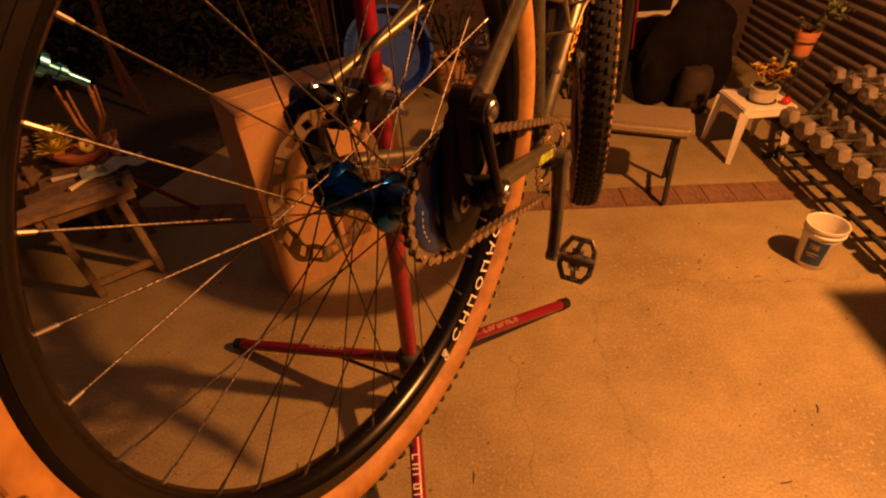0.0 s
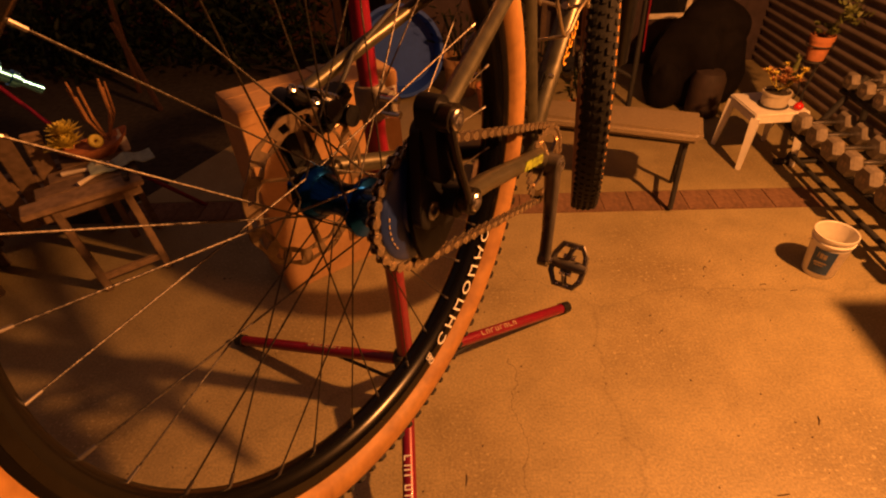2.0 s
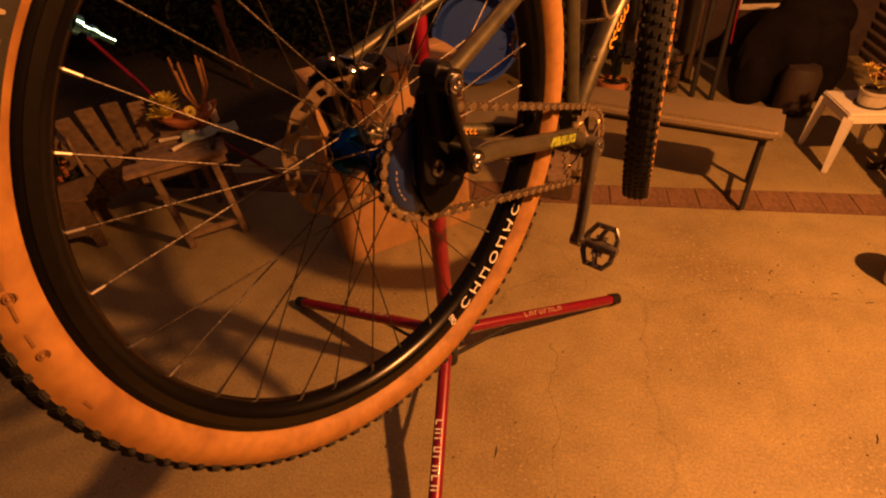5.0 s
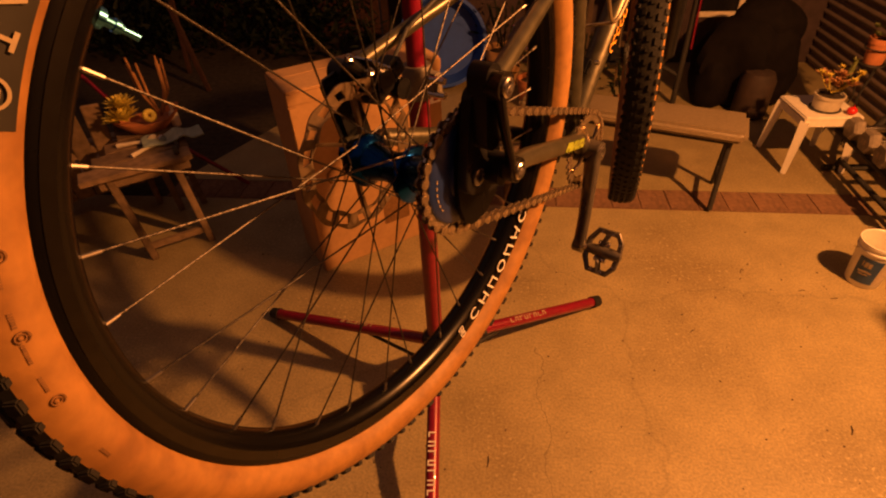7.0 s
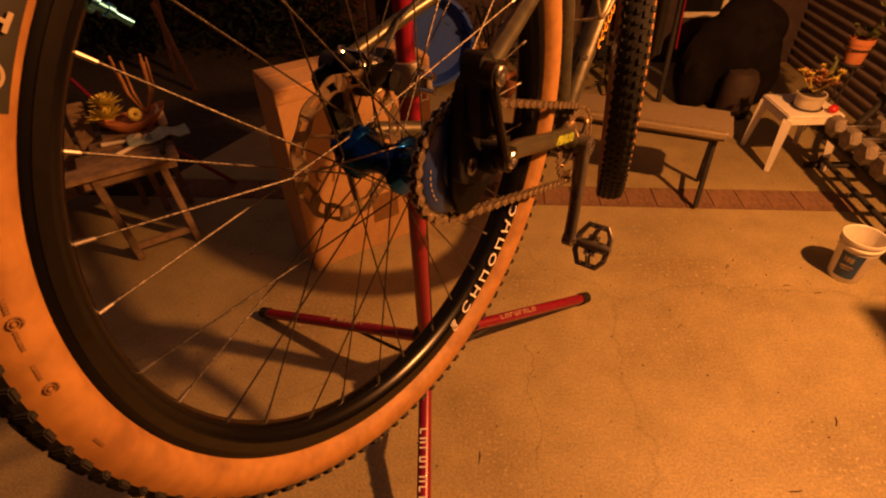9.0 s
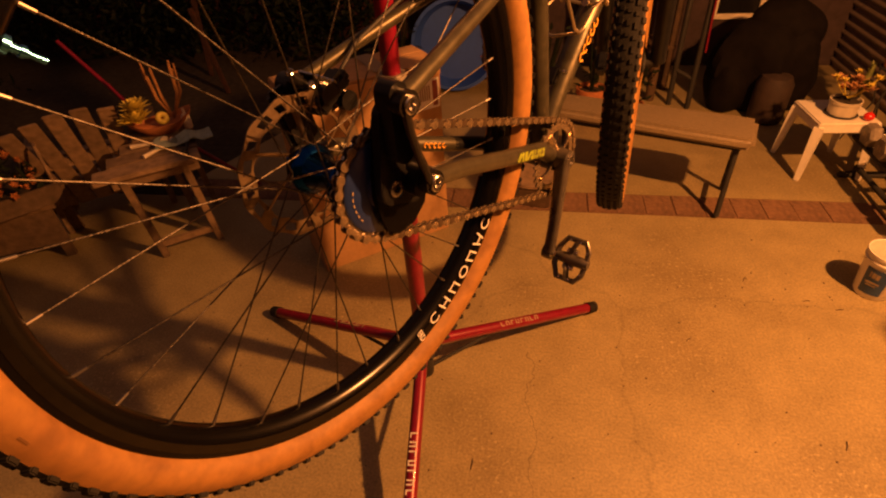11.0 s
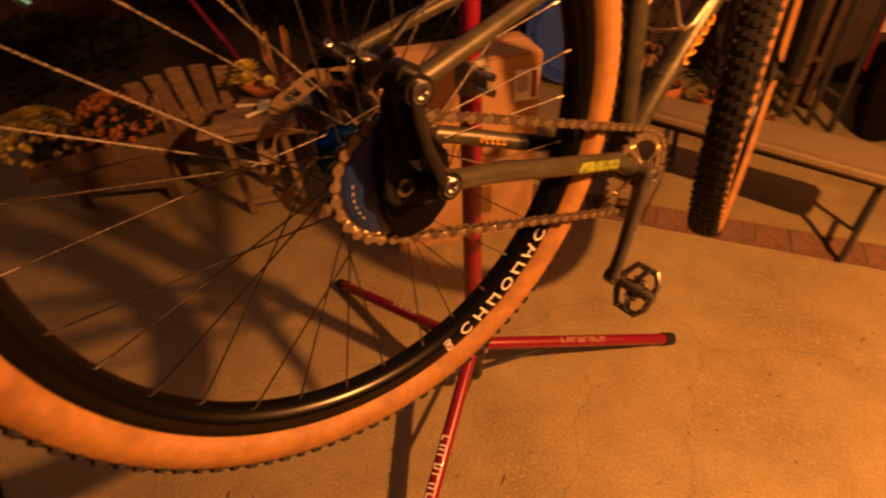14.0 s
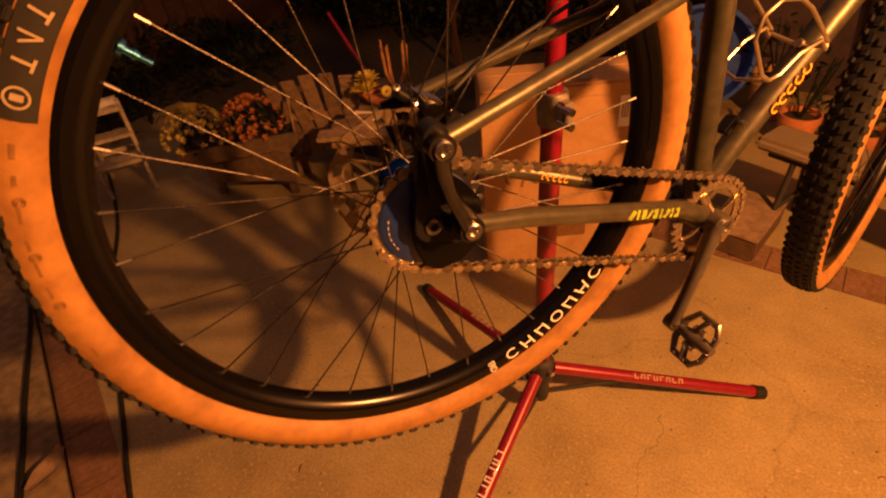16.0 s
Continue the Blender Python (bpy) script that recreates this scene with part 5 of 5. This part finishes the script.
# ---- side table with the succulent bowl ----
st = thing("side_table", "weathered slatted wooden side table with a succulent bowl", "table", at=T(-1.31, 1.265, 0))
TH = 0.38
ALONG, BACK = Vector((0.80, 0.60, 0)), Vector((-0.16, 0.987, 0))
for i in range(5):
    q = 0.046 + 0.088 * i
    l0, l1 = 0.524 * q - 0.02, 0.352 + 0.036 * q
    c = ALONG * ((l0 + l1) / 2) + Vector((-0.6, 0.8, 0)) * q
    part("slat", box(bmesh.new(), (l1 - l0, 0.083, 0.018), T(c.x, c.y, TH - 0.009) @ pose(0, 0, 0, 0, 0, 36.9), 0.003), WOOD, st)
for q, l in ((0.05, 0.29), (0.36, 0.14)):
    c = ALONG * (0.34 - l / 2) + Vector((-0.6, 0.8, 0)) * q
    part("apron", box(bmesh.new(), (l, 0.016, 0.045), T(c.x, c.y, TH - 0.0415) @ pose(0, 0, 0, 0, 0, 36.9), 0.002), WOOD, st)
for p, q in ((0.085, 0.05), (0.29, 0.05), (0.23, 0.34), (0.32, 0.34)):
    c = ALONG * p + Vector((-0.6, 0.8, 0)) * q
    foot = c + ALONG * 0.025
    bm = bmesh.new()
    box(bm, (0.034, 0.024, TH - 0.014), along((foot.x, foot.y, 0), (c.x, c.y, TH - 0.018)), 0.003)
    part("leg", bm, WOOD, st)
c = ALONG * 0.21 + Vector((-0.6, 0.8, 0)) * 0.05
part("stretcher", box(bmesh.new(), (0.19, 0.018, 0.024), T(c.x, c.y, 0.055) @ pose(0, 0, 0, 0, 0, 36.9), 0.002), WOOD, st)

bw = thing("succulent_bowl", "shallow boat-shaped terracotta bowl of succulents on the side table", "potted plant", at=T(-1.275, 1.66, TH) @ pose(0, 0, 0, 0, 0, 41))
bm = bmesh.new()
lathe(bm, [(0, 0), (0.040, 0), (0.076, 0.030), (0.082, 0.046), (0.076, 0.046), (0.066, 0.032), (0, 0.030)], 40, Matrix.Diagonal((1.45, 0.8, 1, 1)))
for v in bm.verts:
    v.co.z += 0.9 * max(0.0, abs(v.co.x) - 0.05) ** 1.3
part("bowl", bm, TERRA, bw)
bm = bmesh.new()
rosette(bm, (-0.075, -0.03, 0.075), 0.072, 60, 3)
rosette(bm, (-0.065, -0.02, 0.115), 0.066, 50, 7)
rosette(bm, (-0.105, -0.025, 0.07), 0.048, 26, 8)
rosette(bm, (-0.06, -0.02, 0.095), 0.040, 22, 9)
part("rosette", bm, LEAF_Y, bw, "yellow-green fan succulent")
rng = random.Random(2)
for k in range(15):
    a = rng.uniform(0, 6.28)
    q = rng.uniform(0.025, 0.058)
    bm = bmesh.new()
    tube(bm, [(0.05, 0.01, 0.035), (0.05 + q * math.cos(a), 0.01 + 0.6 * q * math.sin(a), 0.13), (0.05 + 1.15 * q * math.cos(a), 0.01 + 0.7 * q * math.sin(a), 0.21 + 0.045 * rng.random())], 0.0036, 6)
    part("stem", bm, LEAF_R, bw, "thin upright pencil stem")
bm = bmesh.new()
spin(bm, [(0.014 + 0.010 * math.cos(t), 0.010 * math.sin(t)) for t in (2 * math.pi * i / 10 for i in range(10))], 22, T(0.008, -0.035, 0.066) @ pose(0, 0, 0, 62, 0, 0))
part("ring_ornament", bm, LEAF_Y, bw, "small yellow ring ornament")

bm = bmesh.new()
lathe(bm, [(0, 0), (0.015, 0), (0.016, 0.012), (0.016, 0.045), (0.012, 0.055), (0.006, 0.058), (0.004, 0.078), (0.0, 0.079)], 20)
bt = finish(bm, "glue_bottle", CREAM)
bt.matrix_basis = T(-1.195, 1.70, TH)
tagged(bt, "small cream squeeze bottle with a nozzle on the table", "bottle")
bm = bmesh.new()
bmesh.ops.create_grid(bm, x_segments=18, y_segments=10, size=0.5, matrix=Matrix.Diagonal((0.20, 0.085, 1, 1)))
for v in bm.verts:
    v.co.z = 0.012 + 0.010 * noise.noise(v.co * 30) + 0.006 * math.sin(v.co.x * 60)
ext = bmesh.ops.extrude_face_region(bm, geom=bm.faces[:])
for v in ext["geom"]:
    if isinstance(v, bmesh.types.BMVert):
        v.co.z -= 0.004
cl = finish(bm, "rag", CLOTH)
cl.matrix_basis = T(-1.15, 1.585, TH + 0.004) @ pose(0, 0, 0, 0, 0, 38)
tagged(cl, "crumpled grey-blue shop rag on the side table", "rag")


def tool_piece(name, label, at, ang, mats):
    t = thing(name, label, "tool", at=T(*at) @ pose(0, 0, 0, 0, 0, ang))
    bm = bmesh.new()
    tube(bm, [(-0.06, 0, 0.008), (0.0, 0.004, 0.009), (0.05, 0.0, 0.008)], 0.0065, 8, radii=[0.008, 0.006, 0.0075])
    part("handle", bm, mats[0], t)
    bm = bmesh.new()
    lathe(bm, [(0, -0.008), (0.014, -0.008), (0.016, 0.0), (0.014, 0.008), (0, 0.008)], 16, T(0.062, 0, 0.017) @ pose(0, 0, 0, 90, 0, 0))
    part("head", bm, mats[1], t)


tool_piece("hand_drill", "black hand tool lying on the side table", (-1.11, 1.53, TH), -60, (MATT, MATT))
tool_piece("brush", "pale handled brush lying on the side table", (-1.265, 1.535, TH), 20, (CREAM, CREAM))
tool_piece("mallet", "small mallet with a pale handle on the side table", (-1.20, 1.50, TH), 65, (CREAM, STEEL))
bm = bmesh.new()
rod(bm, (-1.75, 1.86, 0.66), (-1.44, 1.79, 0.36), 0.008, 0.009, 10)
rod(bm, (-1.44, 1.79, 0.36), (-1.10, 1.90, 0.0), 0.009, 0.009, 10)
rs = finish(bm, "red_stick", RED)
tagged(rs, "red painted stick leaning behind the side table", "stick")


# ---- slatted garden chair ----
ac = thing("garden_chair", "weathered wooden slat-back garden chair by the planter", "chair", at=T(-1.68, 1.72, 0) @ pose(0, 0, 0, 0, 0, 218) @ Matrix.Diagonal((0.9, 0.85, 0.8, 1)))
for i in range(6):
    x = -0.20 + 0.08 * i
    hgt = 0.56 - 0.06 * abs(i - 2.5) / 2.5
    bm = bmesh.new()
    box(bm, (0.066, 0.015, hgt), T(0, 0, hgt / 2), 0.004)
    sl = part("back_slat", bm, WOOD, ac)
    sl.matrix_basis = T(x * 0.86, 0.16, 0.14) @ pose(0, 0, 0, -18, 0, 0) @ pose(0, 0, 0, 0, (i - 2.5) * 2.6, 0)
for i in range(5):
    part("seat_slat", box(bmesh.new(), (0.42, 0.066, 0.016), T(0, 0.10 - 0.078 * i, 0.20 + 0.014 * i), 0.003), WOOD, ac)
for s in (-1, 1):
    part("arm", box(bmesh.new(), (0.075, 0.46, 0.018), T(s * 0.25, -0.06, 0.37), 0.005), WOOD, ac)
    part("leg", box(bmesh.new(), (0.026, 0.07, 0.36), T(s * 0.225, -0.24, 0.18), 0.003), WOOD, ac)
    part("side_rail", box(bmesh.new(), (0.024, 0.5, 0.07), T(s * 0.20, -0.02, 0.16) @ pose(0, 0, 0, 10, 0, 0), 0.003), WOOD, ac)
    part("back_leg", box(bmesh.new(), (0.026, 0.06, 0.36), T(s * 0.225, 0.16, 0.18), 0.003), WOOD, ac)
part("back_rail", box(bmesh.new(), (0.44, 0.02, 0.045), T(0, 0.235, 0.40), 0.003), WOOD, ac)

# ---- flowers in a wooden planter ----
# added bench in place of the garden chair's front seat and apron
lb = thing("chair_front_bench", "low wooden bench standing in for the garden chair's seat and apron", "bench", at=T(-1.97, 1.125, 0) @ pose(0, 0, 0, 0, 0, 29))
for i in range(3):
    part("seat_plank", box(bmesh.new(), (0.46, 0.082, 0.020), T(0.21, 0.042 + 0.087 * i, 0.234), 0.003), PLANTER, lb)
part("apron", box(bmesh.new(), (0.42, 0.018, 0.145), T(0.21, 0.012, 0.1505), 0.003), PLANTER, lb)
part("apron", box(bmesh.new(), (0.42, 0.018, 0.145), T(0.21, 0.245, 0.1505), 0.003), PLANTER, lb)
for x in (0.03, 0.39):
    for y in (0.034, 0.222):
        part("leg", box(bmesh.new(), (0.036, 0.024, 0.224), T(x, y, 0.112), 0.003), PLANTER, lb)
fp = thing("flower_planter", "shallow wooden trough of yellow and orange chrysanthemums on the chair-front boards", "planter", at=T(-1.80, 1.25, 0.244) @ pose(0, 0, 0, 0, 0, 50))
for size, at in (((0.50, 0.016, 0.07), (0, -0.10, 0.035)), ((0.50, 0.016, 0.07), (0, 0.10, 0.035)), ((0.016, 0.184, 0.07), (-0.242, 0, 0.035)), ((0.016, 0.184, 0.07), (0.242, 0, 0.035))):
    part("board", box(bmesh.new(), size, T(*at), 0.003), PLANTER, fp)
part("potting_soil", box(bmesh.new(), (0.468, 0.184, 0.045), T(0, 0, 0.0285)), SOIL, fp)
bm = bmesh.new()
tube(bm, [(0.242, -0.1, 0.06), (0.246, -0.06, 0.20), (0.246, 0.06, 0.20), (0.242, 0.1, 0.06)], 0.006, 8)
part("handle", bm, WOOD, fp, "curved pale handle")


def mums(name, mat, cx, seed, n):
    rg = random.Random(seed)
    bm = bmesh.new()
    for k in range(n):
        a, e = rg.uniform(0, 6.28), rg.uniform(0.1, 1.5)
        p = Vector((cx + 0.135 * math.cos(a) * math.cos(e), 0.125 * math.sin(a) * math.cos(e), 0.055 + 0.16 * math.sin(e)))
        up = (p - Vector((cx, 0, 0.02))).normalized().to_track_quat("Z", "Y").to_matrix().to_4x4()
        for i in range(9):
            leaf(bm, Matrix.Translation(p) @ up @ pose(0, 0, 0, 0, -rg.uniform(10, 60), 40 * i + rg.uniform(-12, 12)), 0.020, 0.010, 0.2)
    part(name, bm, mat, fp, "chrysanthemum heads")


mums("yellow_clump", FLOWER_Y, -0.17, 1, 210)
mums("orange_clump", FLOWER_O, 0.07, 2, 130)
bm = bmesh.new()
rng = random.Random(9)
for k in range(150):
    x = rng.uniform(-0.22, 0.22)
    leaf(bm, T(x, rng.uniform(-0.11, 0.11), rng.uniform(0.05, 0.18)) @ pose(0, 0, 0, rng.uniform(-50, 50), rng.uniform(-60, 30), rng.uniform(0, 360)), 0.045, 0.018)
part("leaves", bm, LEAF_SHADED, fp)

# ---- cream step stool ----
sl = thing("step_stool", "worn cream folding step stool on the patio edge", "stool", at=T(-2.50, 0.995, 0) @ pose(0, 0, 0, 0, 0, 66) @ Matrix.Diagonal((0.66, 0.80, 0.80, 1)))
for s in (-1, 1):
    part("front_leg", box(bmesh.new(), (0.024, 0.034, 0.56), T(s * 0.15, -0.09, 0.27) @ pose(0, 0, 0, -16, 0, 0), 0.003), STOOL, sl)
    part("rear_leg", box(bmesh.new(), (0.022, 0.03, 0.50), T(s * 0.13, 0.10, 0.245) @ pose(0, 0, 0, 16, 0, 0), 0.003), STOOL, sl)
part("step", box(bmesh.new(), (0.31, 0.13, 0.024), T(0, -0.10, 0.20), 0.004), STOOL, sl)
part("step", box(bmesh.new(), (0.30, 0.20, 0.026), T(0, 0.0, 0.50), 0.004), STOOL, sl)
part("crossbar", box(bmesh.new(), (0.30, 0.02, 0.03), T(0, 0.14, 0.18), 0.003), STOOL, sl)
part("step", box(bmesh.new(), (0.31, 0.12, 0.022), T(0, -0.055, 0.345), 0.004), STOOL, sl)
bm = bmesh.new()
bmesh.ops.create_grid(bm, x_segments=14, y_segments=10, size=0.5, matrix=Matrix.Diagonal((0.20, 0.13, 1, 1)))
for v in bm.verts:
    v.co.z = 0.018 + 0.014 * noise.noise(v.co * 22) + 0.006 * math.sin(v.co.y * 70)
up = bmesh.ops.extrude_face_region(bm, geom=bm.faces[:])
bmesh.ops.translate(bm, vec=(0, 0, -0.004), verts=[v for v in up["geom"] if isinstance(v, bmesh.types.BMVert)])
tw = finish(bm, "towel", CREAM)
tw.matrix_basis = T(-2.485, 0.985, 0.405) @ pose(0, 0, 0, 0, 0, 66) @ pose(0, 0, 0, 14, 0, 0)
tagged(tw, "crumpled pale cloth lying on top of the step stool", "cloth")

# ---- low crate and cables ----
cr = thing("wooden_block", "short brown wooden step block at the brick strip", "block", at=T(0.145, 1.95, 0) @ pose(0, 0, 0, 0, 0, -8))
part("block_body", box(bmesh.new(), (0.17, 0.30, 0.085), T(0, 0, 0.0425), 0.006), DARKWOOD, cr)
part("block_top", box(bmesh.new(), (0.175, 0.305, 0.012), T(0, 0, 0.091), 0.003), WOOD, cr)


def cable(name, label, pts, r):
    bm = bmesh.new()
    smooth = []
    for i in range(len(pts) - 1):
        p0, p1, p2, p3 = (Vector((*pts[max(0, min(len(pts) - 1, j))], r)) for j in (i - 1, i, i + 1, i + 2))
        for k in range(8):
            t = k / 8
            smooth.append(0.5 * ((2 * p1) + (p2 - p0) * t + (2 * p0 - 5 * p1 + 4 * p2 - p3) * t * t + (3 * p1 - p0 - 3 * p2 + p3) * t ** 3))
    smooth.append(Vector((*pts[-1], r)))
    tube(bm, smooth, r, 8)
    ob = finish(bm, name, RUBBER)
    tagged(ob, label, "cable")


cable("garden_hose", "black rubber hose lying on the concrete", [(-2.9, 1.05), (-2.21, 0.76), (-1.7, 0.46), (-1.25, 0.262), (-0.87, 0.088), (-0.66, 0.02), (-0.3, -0.1), (0.2, -0.35)], 0.007)
cable("power_cord", "black power cord lying beside the bricks", [(-2.9, 0.62), (-1.98, 0.29), (-1.44, 0.058), (-1.06, -0.106), (-0.6, -0.33), (-0.1, -0.6)], 0.008)

# curled dry leaf beside the cord
bm = bmesh.new()
for i in range(9):
    for j in range(5):
        u, v = i / 8 - 0.5, j / 4 - 0.5
        wd = 0.05 * math.cos(u * 2.6) ** 0.7
        bm.verts.new((0.13 * u, wd * v, 0.012 + 0.05 * (v * v) + 0.05 * u * u + 0.004 * math.sin(9 * u + 5 * v)))
bm.verts.ensure_lookup_table()
for i in range(8):
    for j in range(4):
        k = i * 5 + j
        bm.faces.new((bm.verts[k], bm.verts[k + 1], bm.verts[k + 6], bm.verts[k + 5]))
up = bmesh.ops.extrude_face_region(bm, geom=bm.faces[:])
bmesh.ops.translate(bm, vec=(0, 0, 0.0015), verts=[v for v in up["geom"] if isinstance(v, bmesh.types.BMVert)])
lf = finish(bm, "dry_leaf", WOOD)
lf.matrix_basis = T(-1.15, 0.005, 0.0) @ pose(0, 0, 0, 12, 0, 118)
tagged(lf, "large pale curled dry leaf beside the power cord", "leaf")

# twigs and grit on the concrete
rng = random.Random(21)
for i, (x, y) in enumerate(((0.93, 0.815), (0.853, 1.422), (0.02, 0.658), (-0.574, 0.392), (1.014, 1.333), (1.10, 1.30), (0.62, 1.13), (0.35, 0.55), (-0.42, 0.70), (0.75, 0.62))):
    bm = bmesh.new()
    a = rng.uniform(0, 6.28)
    s = rng.uniform(0.009, 0.017)
    tube(bm, [(-s * math.cos(a), -s * math.sin(a), 0.0012), (0, 0.001, 0.003), (s * math.cos(a + 0.3), s * math.sin(a + 0.3), 0.0012)], 0.0012, 5)
    tw = finish(bm, "twig", DARKWOOD)
    tw.location = (x, y, 0)
    tagged(tw, "tiny dry twig on the concrete", "twig", "twigs on the concrete")
bm = bmesh.new()
for k in range(260):
    x, y = rng.uniform(-1.0, 1.35), rng.uniform(0.15, 1.7)
    s = rng.uniform(0.0008, 0.0024)
    box(bm, (s * 2, s * 1.4, s), T(x, y, s / 2) @ pose(0, 0, 0, 0, 0, rng.uniform(0, 180)))
tagged(finish(bm, "grit", DARKWOOD), "scattered grit and leaf crumbs on the concrete", "grit", kind="stuff")


# ---- brick strips ----
def brick_strip(name, label, a, b, width, step, z):
    a, b = Vector((*a, 0)), Vector((*b, 0))
    d = (b - a)
    ang = math.degrees(math.atan2(d.y, d.x))
    cnt = int(d.length / step)
    st = thing(name, label, "paving", kind="structure", at=Matrix.Translation(a) @ pose(0, 0, 0, 0, 0, ang))
    part("mortar_bed", box(bmesh.new(), (d.length, width, 0.06), T(d.length / 2, 0, z - 0.034)), MORTAR, st)
    bm = bmesh.new()
    box(bm, (step - 0.005, width - 0.008, 0.05), Matrix(), 0.004)
    first = None
    rg = random.Random(3)
    for i in range(cnt):
        if first is None:
            first = part("brick", bm, BRICK, st)
            ob = first
        else:
            ob = new("brick", first.data)
            ob.parent = st
        ob.matrix_basis = T((i + 0.5) * step, rg.uniform(-0.002, 0.002), z - 0.025 + rg.uniform(-0.002, 0.002)) @ pose(0, 0, 0, rg.uniform(-0.5, 0.5), rg.uniform(-0.6, 0.6), rg.uniform(-0.7, 0.7))


brick_strip("brick_strip_back", "strip of worn red bricks between two slabs", (-1.43, 1.851), (1.46, 1.848), 0.150, 0.112, 0.003)
brick_strip("brick_strip_side", "strip of worn red bricks along the patio edge", (-2.6, 0.55), (0.9, -0.50), 0.118, 0.105, 0.006)
